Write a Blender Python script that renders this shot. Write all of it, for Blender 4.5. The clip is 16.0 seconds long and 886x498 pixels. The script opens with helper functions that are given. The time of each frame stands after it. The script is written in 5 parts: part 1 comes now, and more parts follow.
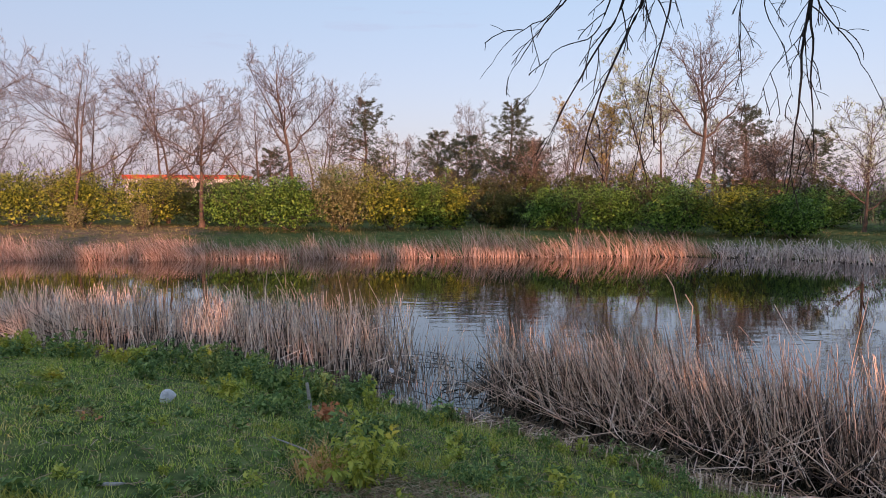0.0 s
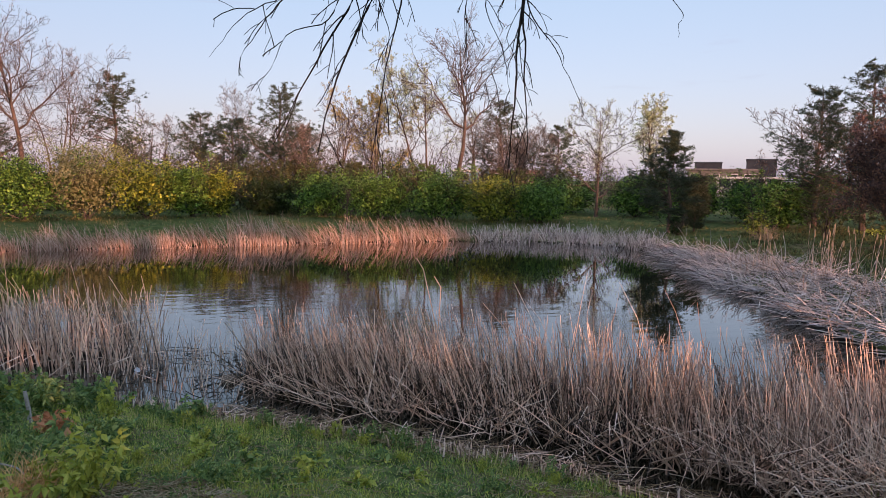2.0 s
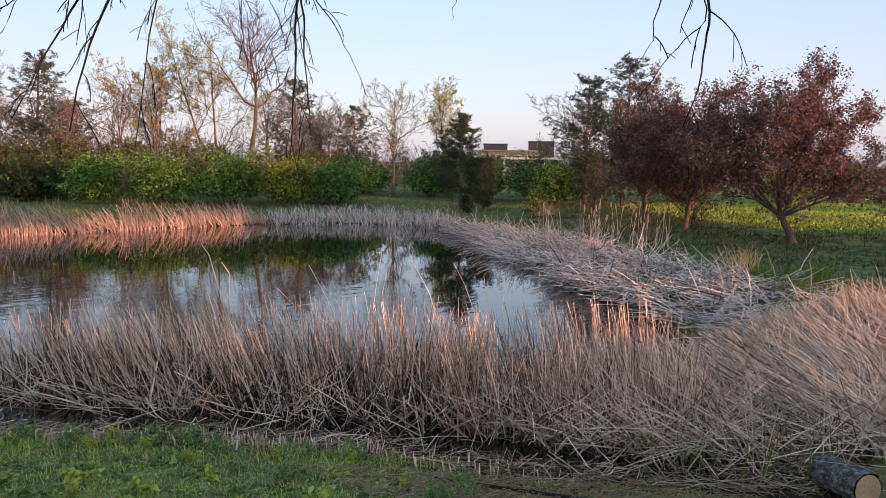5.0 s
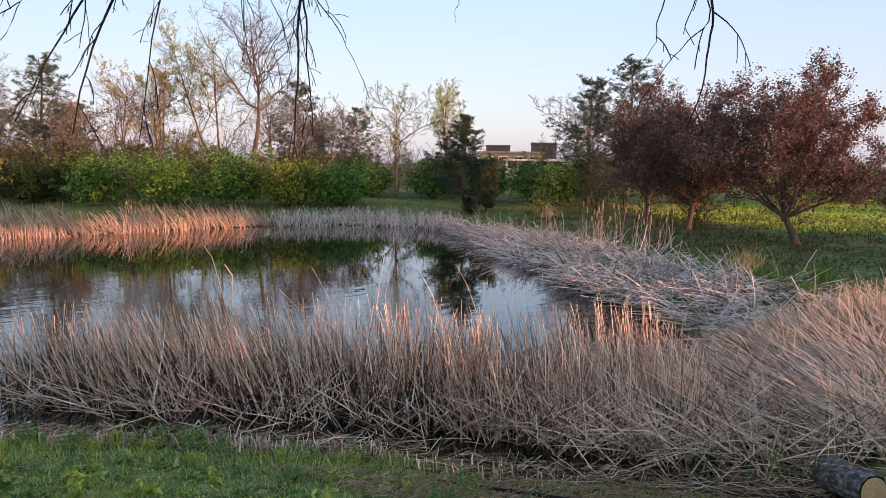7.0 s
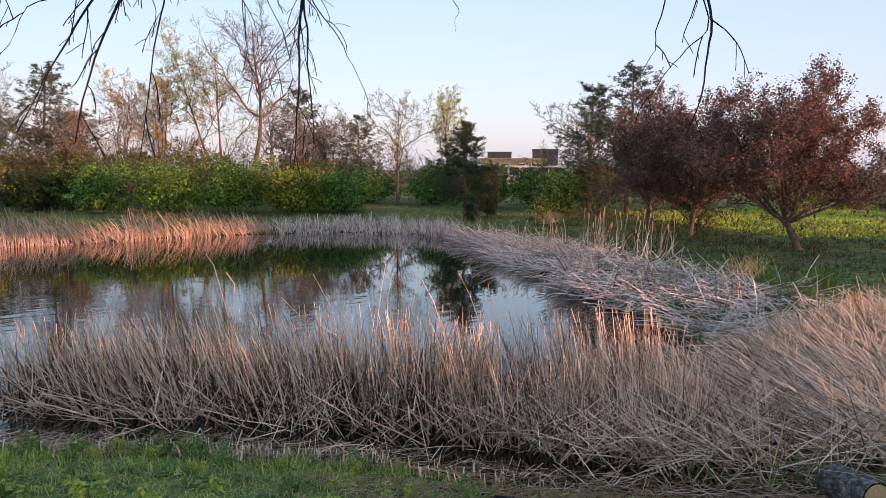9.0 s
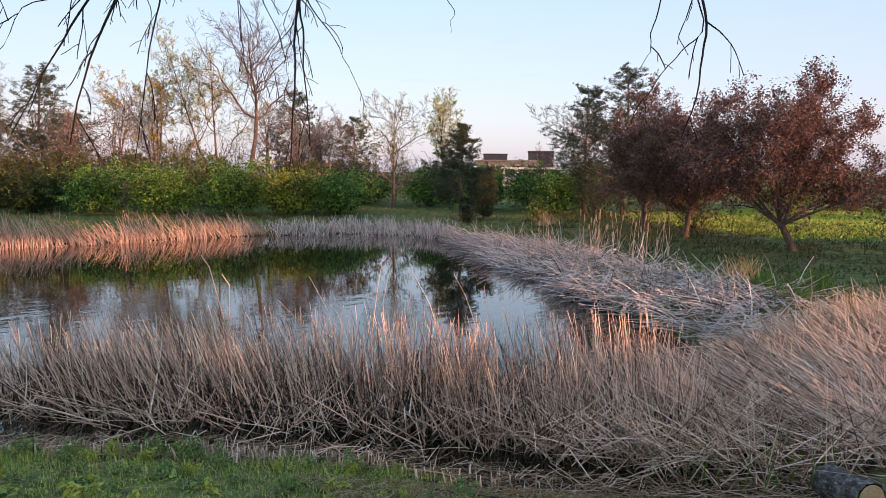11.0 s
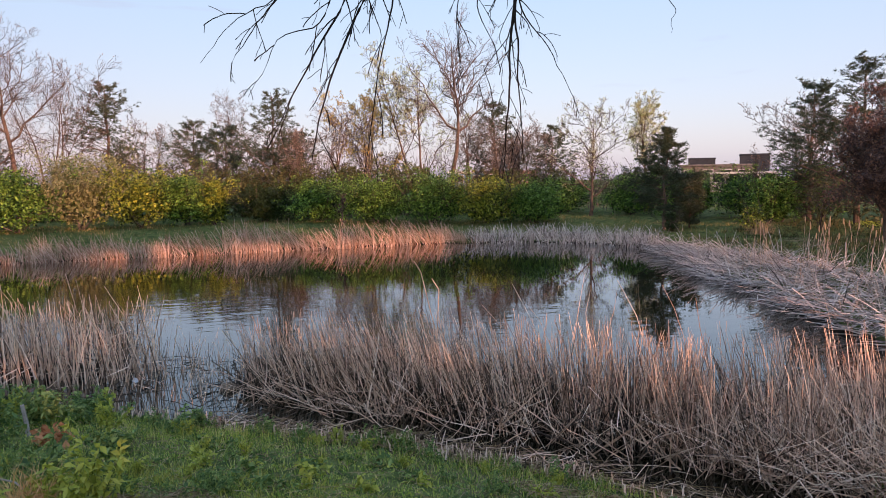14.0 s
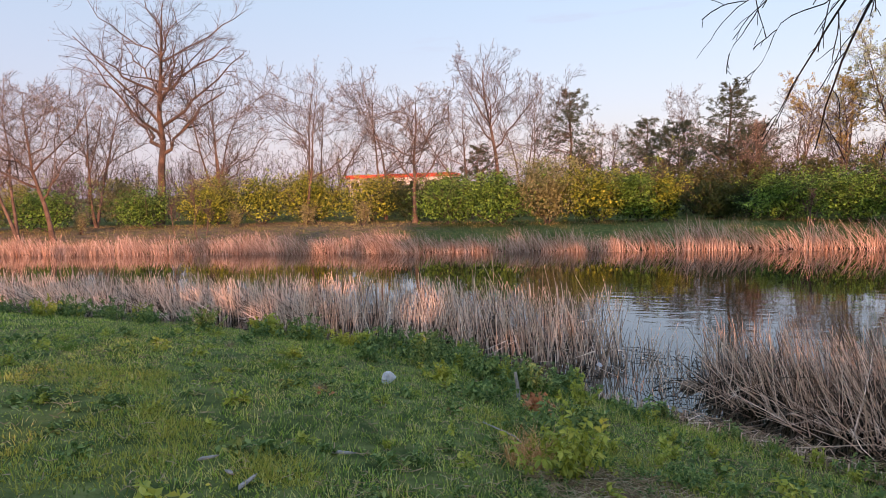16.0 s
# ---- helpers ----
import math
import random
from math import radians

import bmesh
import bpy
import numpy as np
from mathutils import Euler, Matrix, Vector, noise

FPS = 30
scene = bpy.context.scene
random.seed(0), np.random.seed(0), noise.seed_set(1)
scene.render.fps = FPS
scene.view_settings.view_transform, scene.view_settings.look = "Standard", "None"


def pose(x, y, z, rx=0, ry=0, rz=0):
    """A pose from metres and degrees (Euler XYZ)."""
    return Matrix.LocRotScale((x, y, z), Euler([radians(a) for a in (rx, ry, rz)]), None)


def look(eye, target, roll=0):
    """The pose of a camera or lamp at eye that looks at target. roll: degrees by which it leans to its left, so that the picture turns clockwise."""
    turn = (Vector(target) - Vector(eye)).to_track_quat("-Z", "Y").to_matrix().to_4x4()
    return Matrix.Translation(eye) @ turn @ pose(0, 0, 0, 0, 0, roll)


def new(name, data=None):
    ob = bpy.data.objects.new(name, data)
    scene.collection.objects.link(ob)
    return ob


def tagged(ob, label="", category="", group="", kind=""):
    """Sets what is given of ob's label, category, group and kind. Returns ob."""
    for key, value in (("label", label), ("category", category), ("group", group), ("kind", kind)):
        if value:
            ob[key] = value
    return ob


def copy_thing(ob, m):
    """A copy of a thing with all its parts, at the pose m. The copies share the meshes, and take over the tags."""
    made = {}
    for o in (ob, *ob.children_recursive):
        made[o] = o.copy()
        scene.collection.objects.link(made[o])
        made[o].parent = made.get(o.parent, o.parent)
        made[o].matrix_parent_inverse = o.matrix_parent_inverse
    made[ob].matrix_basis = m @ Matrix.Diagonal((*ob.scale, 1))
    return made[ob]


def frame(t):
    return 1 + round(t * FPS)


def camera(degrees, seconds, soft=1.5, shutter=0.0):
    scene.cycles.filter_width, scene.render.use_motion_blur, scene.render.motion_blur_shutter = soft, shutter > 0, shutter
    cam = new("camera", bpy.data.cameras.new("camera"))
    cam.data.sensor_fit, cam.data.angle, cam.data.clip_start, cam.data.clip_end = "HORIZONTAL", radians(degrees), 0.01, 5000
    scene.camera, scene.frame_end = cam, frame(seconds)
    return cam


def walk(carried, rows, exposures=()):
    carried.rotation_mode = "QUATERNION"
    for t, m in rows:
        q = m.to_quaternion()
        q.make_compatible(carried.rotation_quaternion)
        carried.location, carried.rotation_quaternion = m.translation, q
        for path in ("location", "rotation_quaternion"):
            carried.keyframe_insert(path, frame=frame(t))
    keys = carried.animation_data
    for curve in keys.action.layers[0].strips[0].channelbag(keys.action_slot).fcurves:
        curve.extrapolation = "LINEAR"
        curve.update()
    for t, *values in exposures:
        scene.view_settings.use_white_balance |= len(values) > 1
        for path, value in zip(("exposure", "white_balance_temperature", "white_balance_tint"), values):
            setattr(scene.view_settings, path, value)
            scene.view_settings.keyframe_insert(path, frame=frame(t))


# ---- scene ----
cam = camera(66.57, 16.0, 0.7)

PATH = [
    (0.0, pose(-0.289, 0.011, 3.015, 85.00, -0.00, -0.00)),
    (0.5, pose(-0.224, 0.017, 3.021, 84.93, -0.17, -5.36)),
    (1.0, pose(-0.154, -0.009, 3.019, 85.08, -0.33, -10.90)),
    (1.5, pose(-0.080, -0.028, 3.010, 84.55, -0.37, -14.39)),
    (2.0, pose(-0.018, -0.039, 3.004, 84.03, -0.76, -18.89)),
    (2.5, pose(0.024, -0.010, 3.012, 83.68, -0.56, -24.35)),
    (3.0, pose(0.053, -0.029, 3.009, 83.38, -0.56, -29.61)),
    (3.5, pose(0.077, -0.054, 3.003, 82.97, -0.57, -33.29)),
    (4.0, pose(0.100, -0.053, 2.998, 82.67, -0.64, -35.55)),
    (6.5, pose(0.107, -0.037, 2.998, 82.63, -0.73, -35.82)),
    (7.0, pose(0.109, -0.037, 3.000, 82.77, -0.59, -35.54)),
    (7.5, pose(0.114, -0.044, 3.006, 82.96, -0.42, -35.38)),
    (8.0, pose(0.123, -0.046, 3.011, 83.12, -0.30, -35.50)),
    (8.5, pose(0.116, -0.049, 3.008, 83.26, -0.19, -35.46)),
    (9.0, pose(0.110, -0.048, 3.009, 83.33, -0.39, -35.41)),
    (11.5, pose(0.109, -0.051, 3.005, 83.50, -0.39, -35.78)),
    (12.0, pose(0.111, -0.053, 3.006, 83.43, -0.40, -35.64)),
    (12.5, pose(0.110, -0.052, 3.005, 83.37, -0.23, -35.55)),
    (13.0, pose(0.094, -0.041, 3.003, 83.60, -0.15, -34.26)),
    (13.5, pose(0.042, -0.026, 3.003, 84.16, 0.06, -28.15)),
    (14.0, pose(-0.018, -0.006, 2.997, 84.22, 0.63, -19.36)),
    (14.5, pose(-0.066, 0.004, 2.998, 84.70, 0.80, -9.96)),
    (15.0, pose(-0.117, -0.001, 3.000, 84.74, 1.10, -1.34)),
    (15.5, pose(-0.214, -0.005, 2.989, 84.42, 1.51, 8.19)),
    (16.0, pose(-0.312, -0.031, 2.997, 84.73, 1.80, 17.17)),
]

walk(cam, PATH, [(0, 0.42, 6500, 16), (3.5, 0.53, 6500, 13), (4.2, 0.62, 6500, 11), (6.5, 0.72, 6500, 10), (12.8, 0.74, 6500, 10), (14.5, 0.55, 6600, 15), (16, 0.66, 6800, 15)])

# ---- world, sun, exposure ----
SUN_AZ, SUN_EL = 158.0, 8.0
world = bpy.data.worlds.new("world")
scene.world = world
world.use_nodes = True
wn, wl = world.node_tree.nodes, world.node_tree.links
sky = wn.new("ShaderNodeTexSky")
sky.sky_type, sky.sun_disc = "NISHITA", False
sky.sun_elevation, sky.sun_rotation = radians(SUN_EL), radians(360 - SUN_AZ)
sky.air_density, sky.dust_density, sky.ozone_density = 1.0, 1.5, 1.5
wn["Background"].inputs["Strength"].default_value = 0.062
wl.new(sky.outputs["Color"], wn["Background"].inputs["Color"])
# thin high haze that evens out the dome
haze, both = wn.new("ShaderNodeBackground"), wn.new("ShaderNodeAddShader")
haze.inputs["Color"].default_value, haze.inputs["Strength"].default_value = (0.60, 0.635, 0.95, 1), 0.47
wl.new(wn["Background"].outputs[0], both.inputs[0])
wl.new(haze.outputs[0], both.inputs[1])
# faint stretched wisps of cloud low in the sky
wc, wm, wt, wr, wx = (wn.new("ShaderNode" + k) for k in ("TexCoord", "Mapping", "TexNoise", "MapRange", "Mix"))
wm.inputs["Scale"].default_value = (2.2, 2.2, 16)
wt.inputs["Scale"].default_value, wt.inputs["Detail"].default_value = 1.6, 6
wr.inputs["From Min"].default_value, wr.inputs["From Max"].default_value = 0.65, 0.80
wx.data_type = "RGBA"
wx.inputs[7].default_value = (0.56, 0.52, 0.72, 1)
ws, wg = (wn.new("ShaderNode" + k) for k in ("SeparateXYZ", "ValToRGB"))
wg.color_ramp.elements.new(0.3)
for el, (at, tone) in zip(wg.color_ramp.elements, ((0.06, (0.69, 0.645, 0.87)), (0.3, (0.55, 0.715, 0.94)), (0.75, (0.47, 0.68, 1.04)))):
    el.position, el.color = at, (*tone, 1)
wl.new(wc.outputs["Generated"], ws.inputs[0])
wl.new(ws.outputs["Z"], wg.inputs["Fac"])
wl.new(wg.outputs[0], wx.inputs[6])
wl.new(wc.outputs["Generated"], wm.inputs["Vector"])
wl.new(wm.outputs[0], wt.inputs["Vector"])
wl.new(wt.outputs["Fac"], wr.inputs["Value"])
wl.new(wr.outputs[0], wx.inputs["Factor"])
wl.new(wx.outputs[2], haze.inputs["Color"])
wl.new(both.outputs[0], wn["World Output"].inputs["Surface"])

to_sun = Vector((math.sin(radians(SUN_AZ)) * math.cos(radians(SUN_EL)), math.cos(radians(SUN_AZ)) * math.cos(radians(SUN_EL)), math.sin(radians(SUN_EL))))
sun = new("sun", bpy.data.lights.new("sun", "SUN"))
sun.data.energy, sun.data.angle, sun.data.color = 5.0, radians(0.6), (1.0, 0.48, 0.30)
sun.matrix_world = look(to_sun * 60, (0, 0, 0))


# ---- materials ----
def material(name, colours, rough=0.7, scale=6.0, island=0.0, bump=0.0, bump_scale=30.0, thin=0.0, metal=0.0, detail=6.0, spec=0.3):
    """Colours blended by noise at two scales, with a share of random value for each blade, leaf or stem."""
    m = bpy.data.materials.new(name)
    m.use_nodes = True
    n, l = m.node_tree.nodes, m.node_tree.links
    bsdf = n["Principled BSDF"]
    bsdf.inputs["Roughness"].default_value = rough
    bsdf.inputs["Metallic"].default_value = metal
    bsdf.inputs["Specular IOR Level"].default_value = spec
    co = n.new("ShaderNodeTexCoord")
    big, fine = n.new("ShaderNodeTexNoise"), n.new("ShaderNodeTexNoise")
    big.inputs["Scale"].default_value, fine.inputs["Scale"].default_value = scale, scale * 7
    big.inputs["Detail"].default_value = detail
    for tex in (big, fine):
        l.new(co.outputs["Object"], tex.inputs["Vector"])
    mix = n.new("ShaderNodeMix")
    mix.inputs["Factor"].default_value = 0.4
    l.new(big.outputs["Fac"], mix.inputs[2])
    l.new(fine.outputs["Fac"], mix.inputs[3])
    value = mix.outputs[0]
    if island:
        geo = n.new("ShaderNodeNewGeometry")
        isl = n.new("ShaderNodeMix")
        isl.inputs["Factor"].default_value = island
        l.new(value, isl.inputs[2])
        l.new(geo.outputs["Random Per Island"], isl.inputs[3])
        value = isl.outputs[0]
    ramp = n.new("ShaderNodeValToRGB")
    els = ramp.color_ramp.elements
    lo, hi = (0.12, 0.88) if island > 0.5 else (0.32, 0.68)
    while len(els) < len(colours):
        els.new(0.5)
    for i, c in enumerate(colours):
        els[i].position = lo + (hi - lo) * i / max(1, len(colours) - 1)
        els[i].color = (*c, 1)
    l.new(value, ramp.inputs["Fac"])
    l.new(ramp.outputs["Color"], bsdf.inputs["Base Color"])
    if bump:
        bt, bn = n.new("ShaderNodeTexNoise"), n.new("ShaderNodeBump")
        bt.inputs["Scale"].default_value, bt.inputs["Detail"].default_value = bump_scale, 8
        bn.inputs["Strength"].default_value, bn.inputs["Distance"].default_value = bump, 0.02
        l.new(co.outputs["Object"], bt.inputs["Vector"])
        l.new(bt.outputs["Fac"], bn.inputs["Height"])
        l.new(bn.outputs["Normal"], bsdf.inputs["Normal"])
    if thin:
        tr, mx = n.new("ShaderNodeBsdfTranslucent"), n.new("ShaderNodeMixShader")
        mx.inputs["Fac"].default_value = thin
        l.new(ramp.outputs["Color"], tr.inputs["Color"])
        l.new(bsdf.outputs[0], mx.inputs[1])
        l.new(tr.outputs[0], mx.inputs[2])
        l.new(mx.outputs[0], n["Material Output"].inputs["Surface"])
    return m


REED = material("dead_reed", [(0.05, 0.032, 0.024), (0.40, 0.262, 0.190), (0.76, 0.545, 0.42), (0.95, 0.76, 0.62)], 0.6, 3, 0.85)
REED_PALE = material("pale_lodged_reed", [(0.06, 0.038, 0.028), (0.58, 0.405, 0.30), (0.88, 0.67, 0.53), (0.97, 0.81, 0.68)], 0.6, 3, 0.85)
REED_GREY = material("weathered_reed", [(0.08, 0.062, 0.055), (0.54, 0.44, 0.40), (0.80, 0.69, 0.64), (0.94, 0.85, 0.81)], 0.65, 3, 0.85)
REED_FAR = material("pale_reed", [(0.20, 0.10, 0.07), (0.46, 0.28, 0.20), (0.72, 0.50, 0.39), (0.86, 0.70, 0.60)], 0.6, 0.6, 0.7, thin=0.2)
GRASS = material("grass_blade", [(0.075, 0.14, 0.025), (0.27, 0.43, 0.065), (0.50, 0.58, 0.10), (0.76, 0.68, 0.26)], 0.55, 0.8, 0.45, thin=0.25)
# Dark stems whose colour stands in for the shade inside the reed beds.
REED_SHADE = material("shade_dark_reed", [(0.022, 0.016, 0.012), (0.055, 0.04, 0.03), (0.10, 0.075, 0.055)], 0.8, 3, 0.7)
# Darker blades: the shade under the plum trees is in their colour.
GRASS_SHADE = material("meadow_grass", [(0.032, 0.05, 0.014), (0.07, 0.092, 0.026), (0.15, 0.13, 0.055)], 0.6, 0.4, 0.5, thin=0.2)
# Brighter blades: sunlight on the lawn beyond is put into their colour.
GRASS_SUN = material("mown_grass_sun_tone", [(0.17, 0.25, 0.035), (0.36, 0.48, 0.065), (0.54, 0.62, 0.11)], 0.55, 0.5, 0.4, thin=0.25)
GRASS_BANK = material("rough_bank_grass", [(0.09, 0.11, 0.03), (0.21, 0.20, 0.065), (0.38, 0.31, 0.14)], 0.6, 0.35, 0.5, thin=0.2)
STRAW = material("dry_straw", [(0.22, 0.14, 0.08), (0.42, 0.30, 0.17), (0.5, 0.4, 0.26)], 0.7, 3, 0.7, thin=0.1)
BARK = material("bark", [(0.055, 0.040, 0.032), (0.13, 0.092, 0.072), (0.22, 0.160, 0.125)], 0.9, 2, 0, 0.6, 14)
TWIG = material("twig_bark", [(0.038, 0.029, 0.025), (0.085, 0.066, 0.057), (0.155, 0.122, 0.108)], 0.85, 2, 0.5)
# Brown-black bark taken near black, so the sunlit boughs read as unlit silhouettes.
DARK_TWIG = material("shade_dark_bark", [(0.006, 0.005, 0.005), (0.013, 0.010, 0.009), (0.024, 0.018, 0.016)], 0.8, 9, 0, 0.5, 60)
BUD = material("spring_bud", [(0.18, 0.13, 0.09), (0.32, 0.24, 0.18), (0.47, 0.37, 0.30)], 0.6, 1, 0.7, thin=0.3)
GOLD_BUD = material("golden_bud", [(0.30, 0.21, 0.05), (0.46, 0.34, 0.09), (0.60, 0.47, 0.17)], 0.6, 1, 0.7, thin=0.3)
LEAF_GREEN = material("honeysuckle_leaf", [(0.014, 0.036, 0.008), (0.070, 0.165, 0.025), (0.25, 0.43, 0.075)], 0.5, 1.4, 0.45, thin=0.15)
LEAF_YELLOW = material("yellow_green_leaf", [(0.022, 0.038, 0.007), (0.13, 0.19, 0.020), (0.43, 0.48, 0.065)], 0.5, 1.4, 0.45, thin=0.15)
LEAF_OLIVE = material("olive_leaf", [(0.10, 0.11, 0.04), (0.25, 0.26, 0.11), (0.48, 0.47, 0.28)], 0.6, 0.8, 0.6, thin=0.3)
LEAF_MOSS = material("mossy_leaf", [(0.035, 0.04, 0.015), (0.10, 0.11, 0.04), (0.20, 0.20, 0.08)], 0.6, 0.8, 0.6, thin=0.25)
LEAF_PALE = material("pale_opening_leaf", [(0.34, 0.37, 0.17), (0.50, 0.55, 0.29), (0.66, 0.70, 0.46)], 0.6, 0.8, 0.6, thin=0.3)
LEAF_DARK = material("dark_leaf", [(0.012, 0.026, 0.009), (0.03, 0.055, 0.016), (0.055, 0.09, 0.026)], 0.5, 0.8, 0.6, thin=0.2)
LEAF_PURPLE = material("purple_plum_leaf", [(0.05, 0.033, 0.034), (0.16, 0.09, 0.075), (0.42, 0.20, 0.12)], 0.5, 0.8, 0.6, thin=0.3)
NEEDLE = material("pine_needle", [(0.020, 0.034, 0.018), (0.048, 0.066, 0.034), (0.105, 0.12, 0.062)], 0.6, 1, 0.6)
WEED = material("weed_leaf", [(0.045, 0.095, 0.025), (0.16, 0.26, 0.07), (0.44, 0.52, 0.17)], 0.5, 3, 0.6, thin=0.25)
STONE = material("pale_stone", [(0.42, 0.43, 0.45), (0.62, 0.63, 0.65), (0.78, 0.79, 0.80)], 0.85, 6, 0, 0.5, 25)
WOOD = material("cut_wood", [(0.42, 0.25, 0.12), (0.58, 0.38, 0.2), (0.66, 0.47, 0.28)], 0.75, 5, 0, 0.3, 40)
GREY_WOOD = material("weathered_wood", [(0.22, 0.20, 0.18), (0.36, 0.33, 0.30), (0.50, 0.46, 0.42)], 0.85, 7, 0, 0.4, 40)
DEAD_LEAF = material("dead_leaf", [(0.30, 0.11, 0.045), (0.56, 0.24, 0.11), (0.72, 0.42, 0.23)], 0.7, 8, 0.6, thin=0.2)
WALL_TAN = material("tan_masonry", [(0.13, 0.12, 0.115), (0.17, 0.155, 0.15), (0.21, 0.195, 0.19)], 0.85, 0.6)
WALL_WHITE = material("white_panel", [(0.55, 0.55, 0.55), (0.66, 0.66, 0.66), (0.72, 0.72, 0.72)], 0.7, 0.4)
WALL_BRICK = material("brick_red", [(0.25, 0.13, 0.10), (0.32, 0.18, 0.14), (0.36, 0.22, 0.18)], 0.85, 0.8)
METAL_DARK = material("dark_metal", [(0.018, 0.021, 0.03), (0.028, 0.033, 0.045), (0.04, 0.046, 0.06)], 0.6, 0.8)
ROOF_RED = material("red_roof_panel", [(0.42, 0.055, 0.03), (0.52, 0.08, 0.045), (0.6, 0.12, 0.07)], 0.6, 0.3)
WALL_BLUE = material("blue_panel", [(0.10, 0.20, 0.33), (0.14, 0.26, 0.42), (0.18, 0.3, 0.46)], 0.6, 0.4)
GLASS_DARK = material("window_glass", [(0.02, 0.025, 0.03), (0.03, 0.035, 0.04), (0.04, 0.045, 0.05)], 0.08, 1, spec=0.6)


def water_material():
    m = bpy.data.materials.new("pond_water")
    m.use_nodes = True
    n, l = m.node_tree.nodes, m.node_tree.links
    b = n["Principled BSDF"]
    b.inputs["Base Color"].default_value = (0.012, 0.013, 0.007, 1)
    b.inputs["Roughness"].default_value = 0.015
    b.inputs["IOR"].default_value = 1.333
    b.inputs["Specular IOR Level"].default_value = 1.0
    # clear coat added over the deep dark water to strengthen its reflections
    b.inputs["Coat Weight"].default_value, b.inputs["Coat Roughness"].default_value, b.inputs["Coat IOR"].default_value = 0.3, 0.01, 1.333
    co, mp = n.new("ShaderNodeTexCoord"), n.new("ShaderNodeMapping")
    mp.inputs["Scale"].default_value = (0.5, 1.9, 1)
    l.new(co.outputs["Object"], mp.inputs["Vector"])
    a, c, mask = n.new("ShaderNodeTexNoise"), n.new("ShaderNodeTexNoise"), n.new("ShaderNodeTexNoise")
    a.inputs["Scale"].default_value, a.inputs["Detail"].default_value, a.inputs["Distortion"].default_value = 2.2, 2, 0.4
    c.inputs["Scale"].default_value, c.inputs["Detail"].default_value = 0.7, 1
    mask.inputs["Scale"].default_value = 0.09
    l.new(mp.outputs[0], a.inputs["Vector"])
    l.new(mp.outputs[0], c.inputs["Vector"])
    l.new(co.outputs["Object"], mask.inputs["Vector"])
    mr = n.new("ShaderNodeMapRange")
    mr.inputs["From Min"].default_value, mr.inputs["From Max"].default_value = 0.4, 0.62
    mr.inputs["To Min"].default_value, mr.inputs["To Max"].default_value = 0.16, 1.0
    l.new(mask.outputs["Fac"], mr.inputs["Value"])
    mul, add = n.new("ShaderNodeMath"), n.new("ShaderNodeMath")
    mul.operation, add.operation = "MULTIPLY", "ADD"
    l.new(a.outputs["Fac"], add.inputs[0])
    l.new(c.outputs["Fac"], add.inputs[1])
    l.new(add.outputs[0], mul.inputs[0])
    l.new(mr.outputs[0], mul.inputs[1])
    bn = n.new("ShaderNodeBump")
    bn.inputs["Strength"].default_value, bn.inputs["Distance"].default_value = 0.32, 0.02
    sep, lee, calm = n.new("ShaderNodeSeparateXYZ"), n.new("ShaderNodeMapRange"), n.new("ShaderNodeMath")
    lee.inputs["From Min"].default_value, lee.inputs["From Max"].default_value = 16, 25
    lee.inputs["To Min"].default_value, lee.inputs["To Max"].default_value = 1.0, 0.15
    calm.operation = "MULTIPLY"
    l.new(co.outputs["Object"], sep.inputs[0])
    l.new(sep.outputs["Y"], lee.inputs["Value"])
    l.new(mul.outputs[0], calm.inputs[0])
    l.new(lee.outputs[0], calm.inputs[1])
    l.new(calm.outputs[0], bn.inputs["Height"])
    l.new(bn.outputs["Normal"], b.inputs["Normal"])
    l.new(bn.outputs["Normal"], b.inputs["Coat Normal"])
    return m


